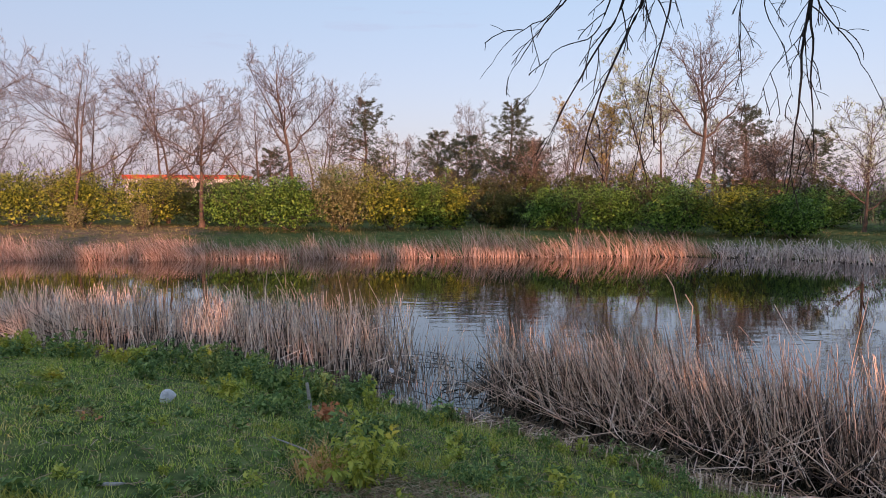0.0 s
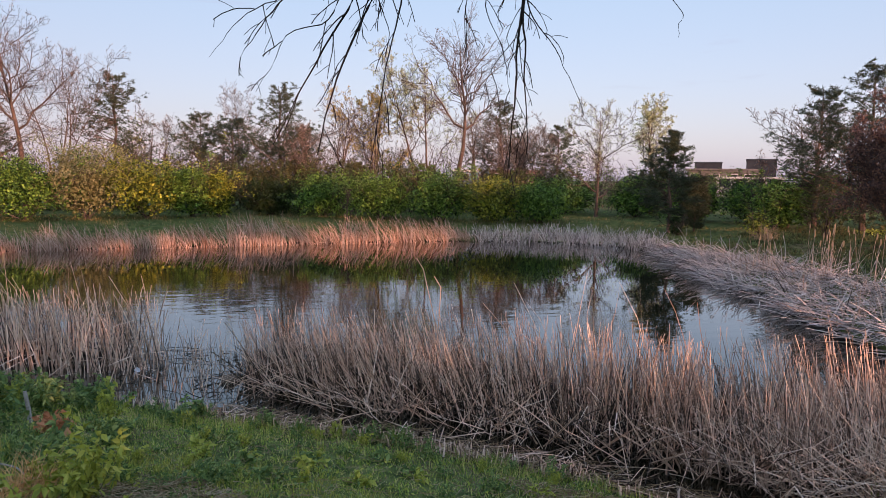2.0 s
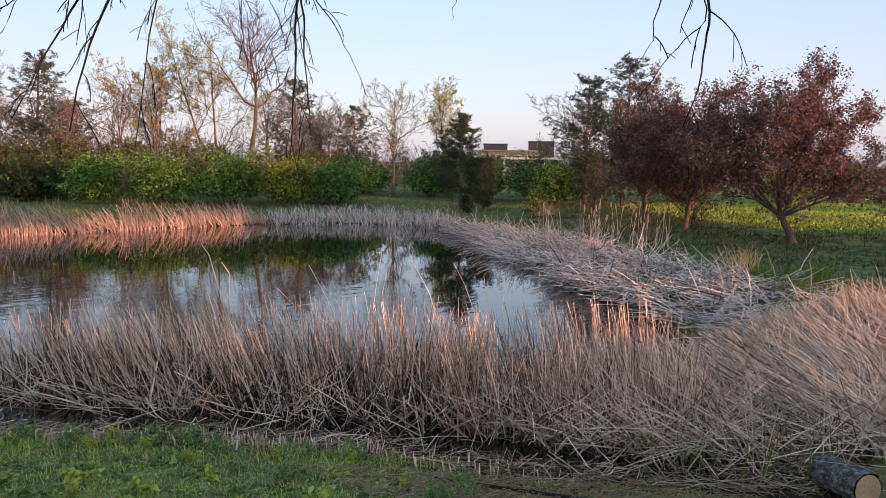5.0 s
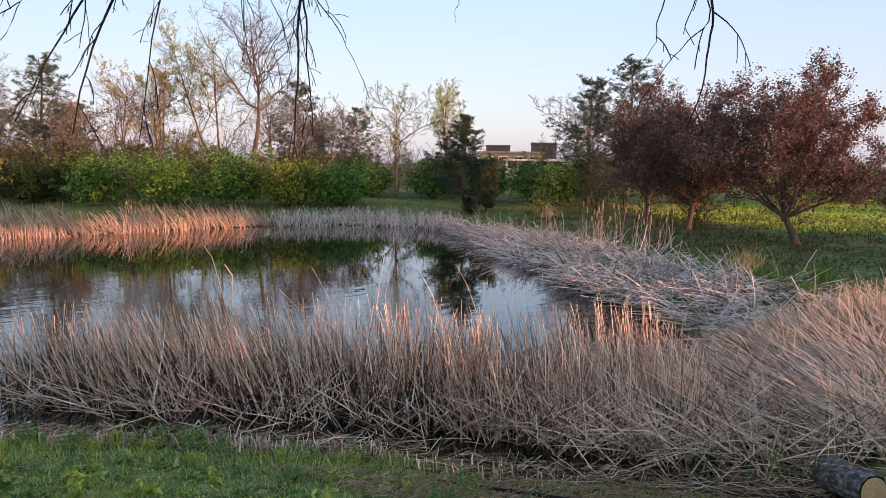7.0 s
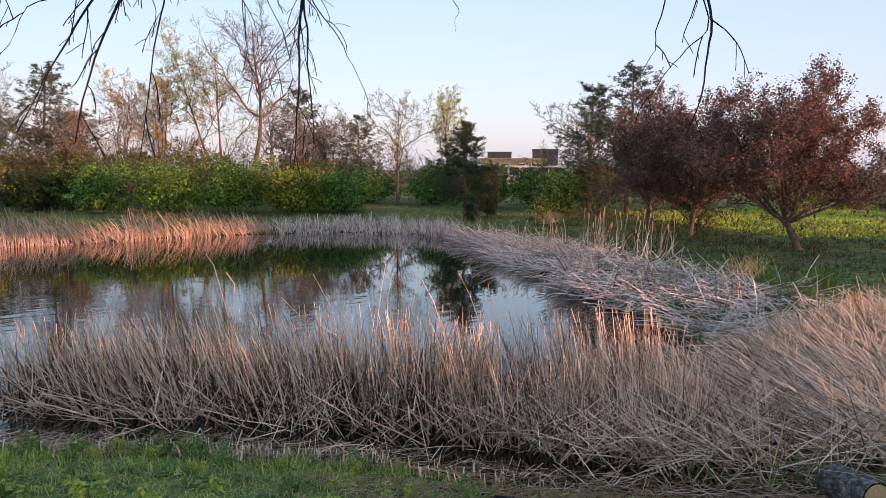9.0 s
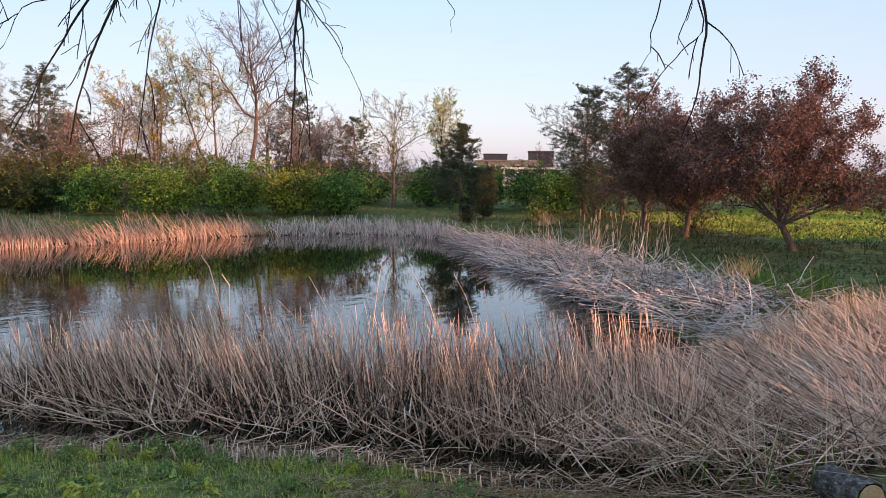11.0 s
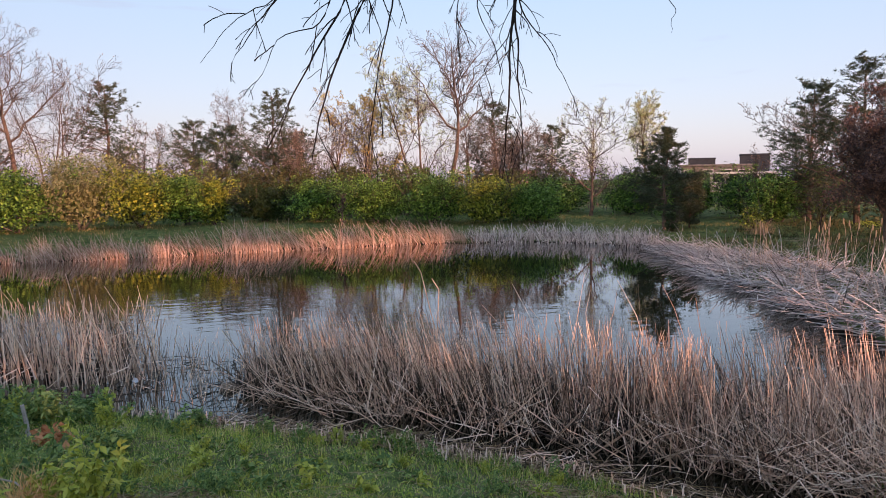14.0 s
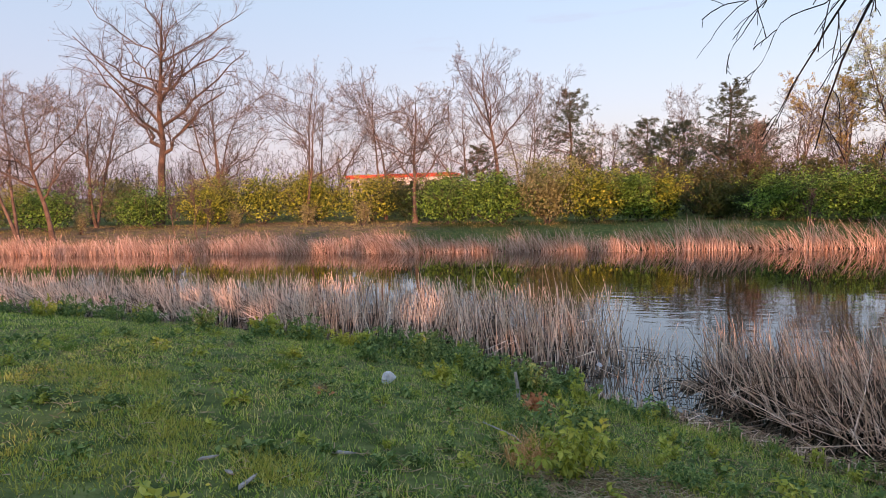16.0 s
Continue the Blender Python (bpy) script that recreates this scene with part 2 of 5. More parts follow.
def ground_material():
    """Grass soil, bare dirt and shore mud, mixed by the masks of the ground mesh and noise."""
    m = bpy.data.materials.new("ground_soil")
    m.use_nodes = True
    n, l = m.node_tree.nodes, m.node_tree.links
    b = n["Principled BSDF"]
    b.inputs["Roughness"].default_value = 0.95
    b.inputs["Specular IOR Level"].default_value = 0.1
    co = n.new("ShaderNodeTexCoord")

    def ramp(scale, cols, detail=8):
        t, r = n.new("ShaderNodeTexNoise"), n.new("ShaderNodeValToRGB")
        t.inputs["Scale"].default_value, t.inputs["Detail"].default_value = scale, detail
        l.new(co.outputs["Object"], t.inputs["Vector"])
        l.new(t.outputs["Fac"], r.inputs["Fac"])
        r.color_ramp.elements[0].position, r.color_ramp.elements[1].position = 0.35, 0.65
        r.color_ramp.elements[0].color, r.color_ramp.elements[1].color = (*cols[0], 1), (*cols[1], 1)
        return r.outputs["Color"]

    grass = ramp(3.5, [(0.052, 0.08, 0.022), (0.18, 0.205, 0.065)], 12)
    dirt = ramp(3.0, [(0.11, 0.078, 0.05), (0.28, 0.205, 0.135)])
    mud = ramp(4.0, [(0.018, 0.014, 0.010), (0.05, 0.038, 0.028)])
    last = grass
    for name, colour in (("dirt", dirt), ("mud", mud)):
        at, nz, ad, mr, mx = (n.new("ShaderNode" + k) for k in ("Attribute", "TexNoise", "Math", "MapRange", "Mix"))
        at.attribute_name = name
        nz.inputs["Scale"].default_value, nz.inputs["Detail"].default_value = 1.3, 8
        l.new(co.outputs["Object"], nz.inputs["Vector"])
        ad.operation = "ADD"
        l.new(at.outputs["Fac"], ad.inputs[0])
        l.new(nz.outputs["Fac"], ad.inputs[1])
        mr.inputs["From Min"].default_value, mr.inputs["From Max"].default_value = 0.85, 1.1
        l.new(ad.outputs[0], mr.inputs["Value"])
        mx.data_type = "RGBA"
        l.new(mr.outputs[0], mx.inputs["Factor"])
        l.new(last, mx.inputs[6])
        l.new(colour, mx.inputs[7])
        last = mx.outputs[2]
    l.new(last, b.inputs["Base Color"])
    bt, bn = n.new("ShaderNodeTexNoise"), n.new("ShaderNodeBump")
    bt.inputs["Scale"].default_value, bt.inputs["Detail"].default_value = 18, 10
    bn.inputs["Strength"].default_value, bn.inputs["Distance"].default_value = 0.7, 0.05
    l.new(co.outputs["Object"], bt.inputs["Vector"])
    l.new(bt.outputs["Fac"], bn.inputs["Height"])
    l.new(bn.outputs["Normal"], b.inputs["Normal"])
    return m


# ---- mesh helpers ----
def link_mesh(name, verts, faces, mat, parent=None, label="", smooth=False):
    """One mesh object from arrays: verts (n, 3) and a list of face arrays of three or four columns."""
    me = bpy.data.meshes.new(name)
    verts = np.asarray(verts, dtype=np.float32).reshape(-1, 3)
    faces = [np.asarray(f, dtype=np.int32) for f in (faces if isinstance(faces, list) else [faces])]
    sizes = np.concatenate([np.full(len(f), f.shape[1], dtype=np.int32) for f in faces])
    loops = np.concatenate([f.ravel() for f in faces])
    me.vertices.add(len(verts))
    me.vertices.foreach_set("co", verts.ravel())
    me.loops.add(len(loops))
    me.loops.foreach_set("vertex_index", loops)
    me.polygons.add(len(sizes))
    me.polygons.foreach_set("loop_start", np.concatenate([[0], np.cumsum(sizes)[:-1]]).astype(np.int32))
    me.polygons.foreach_set("loop_total", sizes)
    me.polygons.foreach_set("use_smooth", np.full(len(sizes), smooth))
    me.update(calc_edges=True)
    me.materials.append(mat)
    ob = new(name, me)
    ob.parent = parent
    if label:
        ob["label"] = label
    return ob


def part(name, bm, mat, parent, label=""):
    me = bpy.data.meshes.new(name)
    bm.to_mesh(me)
    bm.free()
    me.materials.append(mat)
    ob = new(name, me)
    ob.parent = parent
    if label:
        ob["label"] = label
    return ob


def thing(name, x, y, z, label, category, group="", turn=0.0, size=1.0):
    ob = tagged(new(name), label, category, group)
    ob.empty_display_size = 0.2
    ob.matrix_basis = pose(x, y, z, 0, 0, turn) @ Matrix.Scale(size, 4)
    return ob


def unit(v):
    return v / np.maximum(np.linalg.norm(v, axis=-1, keepdims=True), 1e-9)


def tubes(P, rad, sides=3):
    """Round stems along the polylines P (n, k, 3) with radii (n, k)."""
    n, k, _ = P.shape
    tan = unit(np.gradient(P, axis=1))
    ref = np.where(np.abs(tan[..., 2:3]) < 0.9, np.array([0, 0, 1.0]), np.array([1.0, 0, 0]))
    a = unit(np.cross(tan, ref))
    b = np.cross(tan, a)
    ang = np.arange(sides) * 2 * math.pi / sides
    ring = a[:, :, None] * np.cos(ang)[:, None] + b[:, :, None] * np.sin(ang)[:, None]
    V = P[:, :, None] + ring * rad[:, :, None, None]
    idx = np.arange(n * k * sides).reshape(n, k, sides)
    nxt = np.roll(idx, -1, axis=2)
    F = np.stack([idx[:, :-1], nxt[:, :-1], nxt[:, 1:], idx[:, 1:]], axis=-1).reshape(-1, 4)
    return V.reshape(-1, 3), F


def blades(P, width, rng):
    """Flat blades along the polylines P (n, k, 3), ending in a point."""
    n, k, _ = P.shape
    side = unit(np.cross(unit(P[:, -1] - P[:, 0]), unit(rng.normal(size=(n, 3)))))
    w = side[:, None] * (width[:, None] * np.linspace(1, 0.45, k - 1))[:, :, None] * 0.5
    V = np.concatenate([np.stack([P[:, :-1] - w, P[:, :-1] + w], axis=2).reshape(n, -1, 3), P[:, -1:]], axis=1)
    idx = np.arange(n * (2 * k - 1)).reshape(n, 2 * k - 1)
    F = [np.stack([idx[:, 2 * j], idx[:, 2 * j + 1], idx[:, 2 * j + 3], idx[:, 2 * j + 2]], axis=-1) for j in range(k - 2)]
    tips = np.stack([idx[:, 2 * k - 4], idx[:, 2 * k - 3], idx[:, 2 * k - 2]], axis=-1)
    return V.reshape(-1, 3), F + [tips]


def leaves(C, N, size, rng, slim=0.55, fold=0.25):
    """Pointed leaves, folded along the midrib, at C with normals near N."""
    n = len(C)
    N = unit(N)
    a = unit(np.cross(N, rng.normal(size=(n, 3))))
    b = np.cross(N, a)
    s = np.broadcast_to(np.asarray(size), (n,))[:, None]
    V = np.stack([C - a * s * 0.5, C + b * s * slim * 0.5 + N * s * fold * 0.5, C + a * s * 0.55, C - b * s * slim * 0.5 + N * s * fold * 0.5], axis=1)
    i = np.arange(n)[:, None] * 4
    return V.reshape(-1, 3), np.concatenate([i + [0, 1, 2], i + [0, 2, 3]])


def merge(*meshes):
    V, F, at = [], [], 0
    for v, f in meshes:
        V.append(v)
        for g in f if isinstance(f, list) else [f]:
            F.append(g + at)
        at += len(v)
    return np.concatenate(V), F


def grow(rng, P, rad, count, u0, angle, ratio, k, up=0.2, wobble=0.15, thin=0.6):
    """Side branches of the branches P: count for each, from the share u0 of its length outwards."""
    n, kp, _ = P.shape
    par = np.repeat(np.arange(n), count)
    m = len(par)
    u = np.clip(u0 + (1 - u0) * (np.tile(np.arange(count), n) + rng.random(m)) / count, 0, 0.999)
    f = u * (kp - 1)
    i = f.astype(int)
    w = (f - i)[:, None]
    start = P[par, i] * (1 - w) + P[par, i + 1] * w
    tan = unit(P[par, i + 1] - P[par, i])
    r0 = (rad[par, i] * (1 - w[:, 0]) + rad[par, i + 1] * w[:, 0]) * thin
    length = np.linalg.norm(np.diff(P, axis=1), axis=2).sum(1)[par] * ratio * (1.15 - 0.6 * u) * rng.uniform(0.6, 1.2, m)
    perp = unit(np.cross(tan, rng.normal(size=(m, 3))))
    a = np.radians(angle) * rng.uniform(0.6, 1.3, m)[:, None]
    d = unit(tan * np.cos(a) + perp * np.sin(a))
    Q = np.zeros((m, k, 3))
    Q[:, 0] = start
    for j in range(1, k):
        d = unit(d + rng.normal(size=(m, 3)) * wobble + np.array([0, 0, up]))
        Q[:, j] = Q[:, j - 1] + d * (length / (k - 1))[:, None]
    R = r0[:, None] * np.linspace(1, 0.35, k)
    return Q, R


def inside(pts, poly):
    x, y = pts[:, 0][:, None], pts[:, 1][:, None]
    a, b = poly, np.roll(poly, -1, axis=0)
    cross = ((a[:, 1] > y) != (b[:, 1] > y)) & (x < (b[:, 0] - a[:, 0]) * (y - a[:, 1]) / (b[:, 1] - a[:, 1] + 1e-12) + a[:, 0])
    return cross.sum(1) % 2 == 1


def shore_distance(pts, poly):
    """Metres to the shoreline, negative on the water."""
    best = np.full(len(pts), 1e9)
    for a, b in zip(poly, np.roll(poly, -1, axis=0)):
        ab = b - a
        t = np.clip(((pts - a) @ ab) / (ab @ ab), 0, 1)[:, None]
        best = np.minimum(best, np.linalg.norm(pts - (a + t * ab), axis=1))
    return np.where(inside(pts, poly), -best, best)


def scatter(rng, poly, count):
    poly = np.array(poly, dtype=float)
    lo, hi = poly.min(0), poly.max(0)
    out = np.zeros((0, 2))
    while len(out) < count:
        p = rng.uniform(lo, hi, (count * 2, 2))
        out = np.concatenate([out, p[inside(p, poly)]])
    return out[:count]


# ---- ground and water ----
POND = np.array([(-90, 26), (-34, 27.6), (-12, 28.9), (-5, 29.6), (2.6, 30.1), (9, 30.3), (14.5, 29), (16.8, 27), (17.6, 24), (16, 20), (14.2, 16.6),
                 (13.4, 13.7), (11.8, 10.9), (10.6, 8.4), (9.2, 5.5), (8, 3.4), (6.4, 2.9), (4.65, 4.3), (3.65, 5.7), (2.1, 7.2), (0.86, 8.1), (-0.5, 9.1),
                 (-1.5, 9.9), (-3, 11.2), (-5.7, 11.8), (-8.8, 12.8), (-17.4, 13.8), (-30, 14), (-90, 15)], dtype=float)


def ease(a, b, v):
    t = np.clip((v - a) / (b - a), 0, 1)
    return t * t * (3 - 2 * t)


def ripple(x, y, s):
    return np.sin(x * s + 1.3 * np.sin(y * s * 0.7)) * np.cos(y * s * 1.1 + 0.8 * np.sin(x * s * 0.6))


def ground_height(pts):
    pts = np.asarray(pts, dtype=float).reshape(-1, 2)
    sd = shore_distance(pts, POND)
    x, y = pts[:, 0], pts[:, 1]
    near = ease(20, 12, y) * ease(14, 7, x)
    plateau = 0.75 + near * 1.45
    slope = 0.12 + near * 0.10
    z = plateau * np.tanh(slope * np.maximum(sd, 0) / plateau)
    z = z + 0.03 * ripple(x, y, 1.1) * ease(0.3, 3, sd) + 0.06 * ripple(x, y, 0.31) * ease(1, 6, sd)
    return np.where(sd < 0, np.maximum(-0.7, sd * 0.3), z) - 0.015


def ground_z(x, y):
    return float(ground_height([(x, y)])[0])


def bare_soil(pts):
    """Two worn patches beside the weeds."""
    return np.maximum(ease(0.75, 0.2, np.hypot(pts[:, 0] + 0.55, (pts[:, 1] - 5.0) * 0.8)), ease(0.9, 0.2, np.hypot(pts[:, 0] - 3.6, pts[:, 1] - 4.2)))


def build_ground():
    far = np.array([70, 85, 105, 140, 200, 300, 500, 900, 1600, 3000.0])
    xs = np.concatenate([-far[::-1], np.arange(-60, -20, 1.0), np.arange(-20, 24, 0.4), np.arange(24, 61, 1.0), far])
    ys = np.concatenate([-far[::-1], np.arange(-60, -6, 2.0), np.arange(-6, 16, 0.35), np.arange(16, 61, 0.8), far])
    gx, gy = np.meshgrid(xs, ys, indexing="ij")
    pts = np.stack([gx.ravel(), gy.ravel()], axis=1)
    V = np.column_stack([pts, ground_height(pts)])
    idx = np.arange(len(pts)).reshape(len(xs), len(ys))
    F = np.stack([idx[:-1, :-1], idx[1:, :-1], idx[1:, 1:], idx[:-1, 1:]], axis=-1).reshape(-1, 4)
    ob = link_mesh("ground", V, F, ground_material(), smooth=True)
    tagged(ob, "grassy bank sloping down to the pond, muddy at the shore", "ground", kind="structure")
    sd = shore_distance(pts, POND)
    mud = ease(0.9, 0.1, sd)
    # bare trampled soil on the far bank, and thin turf elsewhere
    dirt = ease(29, 32, pts[:, 1]) * ease(47, 42, pts[:, 1]) * ease(-6, -16, pts[:, 0]) * 0.6 + ease(3.2, 0.6, sd) * ease(16, 10, pts[:, 1]) * 0.4 + bare_soil(pts) * 0.42 + ease(14, 17, pts[:, 0]) * ease(29, 25, pts[:, 0]) * ease(26, 20, pts[:, 1]) * 0.35
    for name, values in (("mud", mud), ("dirt", dirt)):
        at = ob.data.attributes.new(name, "FLOAT", "POINT")
        at.data.foreach_set("value", values.astype(np.float32))
    return ob


def build_water():
    lo = POND.min(0) - 1
    bm = bmesh.new()
    vs = [bm.verts.new((x, y, 0)) for x, y in ((lo[0], 1.5), (19, 1.5), (19, 32), (lo[0], 32))]
    bm.faces.new(vs)
    ob = part("water", bm, water_material(), None)
    tagged(ob, "dark pond water with fine ripples mirroring trees and sky", "water", kind="structure")


build_ground()
build_water()


# ---- reeds ----
def reed_stems(rng, pts, z0, height, lean, spread, bend, kinks, radius, sides=3, flat=False, k=4, sway=0.12):
    """Dead stems from pts. lean: mean (x, y) tilt; kinks: share that is broken over; sway: tilt that whole clumps share."""
    n = len(pts)
    h = height * (1.1 - 0.5 * rng.random(n) ** 2)
    x, y = pts[:, 0], pts[:, 1]
    clump = np.column_stack([ripple(x, y, 0.9) + 0.7 * ripple(y + 7, x, 2.3), ripple(y - 3, x + 5, 0.8) + 0.6 * ripple(x + 2, y, 2.1)])
    tilt = np.array(lean)[None] + clump * sway + rng.normal(size=(n, 2)) * spread
    d = unit(np.column_stack([tilt, np.ones(n)]))
    broken = rng.random(n) < kinks
    at = rng.integers(1, k - 1, n)
    fall = unit(np.column_stack([rng.normal(size=(n, 2)) + np.array(lean) * 2, rng.uniform(-1.0, 0.15, n)]))
    P = np.zeros((n, k, 3))
    P[:, 0] = np.column_stack([pts, z0])
    side = np.column_stack([rng.normal(size=(n, 2)) + np.array(lean) * 2, np.full(n, -0.4)]) * bend
    for j in range(1, k):
        d = unit(d + side / k * j * 0.6)
        step = np.where((broken & (j > at))[:, None], fall, d)
        P[:, j] = P[:, j - 1] + step * (h / (k - 1))[:, None]
    low = np.array(z0)[:, None] + 0.02
    P[:, 1:, 2] = np.maximum(P[:, 1:, 2], low + rng.random((n, 1)) * 0.08)
    if flat:
        return blades(P, radius * 2 * rng.uniform(0.7, 1.4, n), rng)
    return tubes(P, radius * rng.uniform(0.6, 1.4, n)[:, None] * np.linspace(1, 0.45, k), sides)


def reed_bed(name, seed, poly, count, height, lean, spread, bend, kinks, radius, mat, label, flat_share=0.4, pile=0.0, squash=1.0, sway=0.12):
    rng = np.random.default_rng(seed)
    pts = scatter(rng, poly, count)
    # clumps and gaps
    keep = ripple(pts[:, 0] + seed, pts[:, 1], 1.7) + ripple(pts[:, 0], pts[:, 1] - seed, 4.1) * 0.7 + rng.normal(size=count) * 0.7 > -0.75
    pts = pts[keep]
    z = np.maximum(ground_height(pts), -0.12) + rng.random(len(pts)) * pile
    hh = height(pts) if callable(height) else np.full(len(pts), height)
    f = rng.random(len(pts)) < flat_share
    a = reed_stems(rng, pts[~f], z[~f], hh[~f], lean, spread, bend, kinks, radius, sway=sway)
    b = reed_stems(rng, pts[f], z[f], hh[f], lean, spread * 1.2, bend * 1.8, kinks * 1.2, radius * 1.3, flat=True, sway=sway)
    V, F = merge(a, b)
    V[:, 2] *= squash
    return tagged(link_mesh(name, V, F, mat), label, "reeds", kind="stuff")


reed_bed("far_reed_bed", 3, [(-60, 26.5), (-34, 27.4), (-12, 28.6), (-5, 29.3), (2.6, 29.8), (9, 30), (12, 29.4), (12, 31.2), (-5, 30.8), (-34, 29.4), (-60, 28.6)], 13500,
         lambda p: 0.80 + 0.42 * ease(-5, 3, p[:, 0]) - 0.3 * ease(8, 12, p[:, 0]) + 0.16 * ripple(p[:, 0], p[:, 1] * 0, 0.9) + 0.1 * ripple(p[:, 0] + 4, p[:, 1] * 0, 2.7), (-0.30, 0.0), 0.2, 0.3, 0.16, 0.0105, REED_FAR,
         "pinkish tan dead cattails along the far shore", 0.6, sway=0.33)
reed_bed("far_reed_edge", 15, [(-60, 26.4), (-34, 27.3), (-12, 28.5), (-5, 29.2), (2.6, 29.7), (9, 29.9), (9, 30.3), (-5, 29.6), (-34, 27.7), (-60, 26.8)], 3600, 0.62, (-0.05, 0.0), 0.12, 0.1, 0.15, 0.010, REED_FAR,
         "short upright dead cattails at the far water's edge", 0.4)
reed_bed("far_corner_reed_bed", 4, [(12, 29.4), (14.5, 28.6), (16.6, 26.6), (17.4, 24), (19, 24.6), (18.4, 28), (15.5, 30.6), (12, 31.2)], 2000, 0.75, (-0.1, -0.1), 0.3, 0.5, 0.2, 0.013, REED_GREY,
         "low grey dead reeds round the pond's far corner", 0.6)
reed_bed("left_reed_bed", 5, [(-34, 14.4), (-17, 14.2), (-8.8, 13.1), (-5.7, 12), (-3, 11.3), (-1.9, 10.9), (-0.6, 11.2), (-0.9, 12.6), (-4, 13.8), (-9, 15.2), (-17, 15.8), (-34, 16.6)], 9000,
         lambda p: 1.14 - 0.2 * ease(-6, -12, p[:, 0]), (-0.05, 0.0), 0.14, 0.12, 0.2, 0.0092, REED_PALE,
         "tan dead cattail stems standing in shallow water beside the lawn", 0.5, sway=0.12)
reed_bed("lodged_reed_bed", 16, [(-34, 14.2), (-17, 14.0), (-8.8, 13.0), (-7, 12.8), (-8, 14.6), (-17, 15.4), (-34, 16.2)], 2600, 1.1, (-0.9, -0.15), 0.5, 0.1, 0.2, 0.009, REED_PALE,
         "pinkish dead reeds lodged over beside the lawn", 0.5, 0.25, sway=0.4)
reed_bed("front_reed_bed", 6, [(0.3, 9.9), (1.5, 8.6), (2.8, 7.5), (4.2, 6.1), (5.2, 4.8), (6.3, 3.7), (8.2, 6.0), (6.9, 6.5), (5.5, 7.3), (4.0, 8.6), (2.7, 9.8), (1.0, 11)], 5400,
         lambda p: 1.22 - 0.2 * ease(3.0, 0.8, p[:, 0]), (-0.13, 0.02), 0.16, 0.05, 0.18, 0.0066, REED,
         "dense tan dead reeds standing in water, many leaning or snapped", 0.5, sway=0.17)
LODGED = [(4.6, 5.6), (5.1, 4.5), (6.0, 3.2), (7.0, 2.7), (8.0, 2.0), (11.0, 2.4), (13.6, 4.4), (13.2, 5.8), (10.6, 6.0), (8.4, 5.9), (6.6, 6.4)]
reed_bed("lodged_reed_bed", 7, LODGED, 4300, lambda p: 1.5 - 0.65 * ease(3.6, 6.0, p[:, 1]) - 0.45 * ease(7.2, 10, p[:, 0]), (-0.75, 0.7), 0.52, 0.06, 0.14, 0.0062, REED_PALE,
         "tan dead reeds lodged into a heap that slopes down the bank", 0.45, 0.4, 0.8, sway=0.35)
reed_bed("lodged_reed_bed", 17, LODGED, 1700, lambda p: 1.4 - 0.65 * ease(3.6, 6.0, p[:, 1]) - 0.3 * ease(7.2, 10, p[:, 0]), (0.2, -0.3), 1.0, 0.06, 0.16, 0.0062, REED,
         "dead reeds fallen criss-cross over the lodged heap", 0.45, 0.5, 0.7)
reed_bed("upright_reed_bed", 9, LODGED, 1000, lambda p: 1.05 - 0.45 * ease(4, 6.0, p[:, 1]), (-0.1, 0.0), 0.35, 0.06, 0.3, 0.006, REED_PALE, "dead reeds still standing in the lodged heap", 0.4)
reed_bed("upright_reed_bed", 14, [(7.0, 2.75), (7.5, 2.2), (9, 1.9), (9.8, 3.0), (7.6, 3.5)], 620, 1.0, (-0.15, 0.0), 0.4, 0.06, 0.25, 0.0062, REED_PALE, "dead reeds standing behind the log", 0.4)
reed_bed("fallen_reed_bed", 12, [(0.5, 9.3), (1.6, 8.2), (2.8, 7.1), (4.1, 5.8), (5.0, 4.6), (6.2, 3.4), (6.6, 3.8), (5.4, 5.0), (4.4, 6.3), (3.0, 7.7), (1.7, 8.8), (0.6, 9.8)], 650, 1.1, (-0.5, -0.7), 0.7, 0.08, 0.2, 0.0065, REED_PALE,
         "pale reeds fallen from the bed towards the lawn", 0.4, 0.25)
# Low dark stems, added to deepen the shade inside both beds.
reed_bed("shade_dark_reed_bed", 10, [(0.4, 10), (1.6, 8.7), (2.9, 7.6), (4.3, 6.2), (5.3, 5.0), (6.4, 3.9), (8.4, 3.0), (11, 3.4), (12.0, 4.2), (11.4, 5.0), (9, 5.4), (5.5, 7.2), (2.7, 9.6), (1.0, 10.6)], 12000, lambda p: 0.78 - 0.4 * ease(6.0, 8.5, p[:, 0]), (-0.1, 0.0), 0.4, 0.4, 0.35, 0.010, REED_SHADE,
         "dark leaves and broken stems low in the reed bed, coloured for its inner shade", 0.8)
reed_bed("shade_dark_reed_bed", 11, [(-18, 14.5), (-8.8, 13.5), (-3, 11.7), (-1.6, 11.5), (-1.2, 12.6), (-4, 13.6), (-9, 15), (-18, 15.6)], 2600, 0.5, (-0.1, 0.0), 0.45, 0.5, 0.4, 0.014, REED_SHADE,
         "dark leaves low among the cattails, coloured for the shade there", 0.8)
reed_bed("flattened_reed_mat", 8, [(10.2, 6.2), (10.9, 8.4), (11.9, 10.9), (13.2, 13.7), (14, 16.6), (15.9, 20), (17.4, 24), (18.9, 24.2), (18.2, 17.5), (15.9, 11.2), (14.6, 7.6), (13.6, 5.4)], 5600,
         1.15, (-1.9, -0.9), 1.5, 0.12, 0.2, 0.0115, REED_GREY,
         "grey flattened mat of dead reeds along the bank", 0.5, 0.22, 0.8)
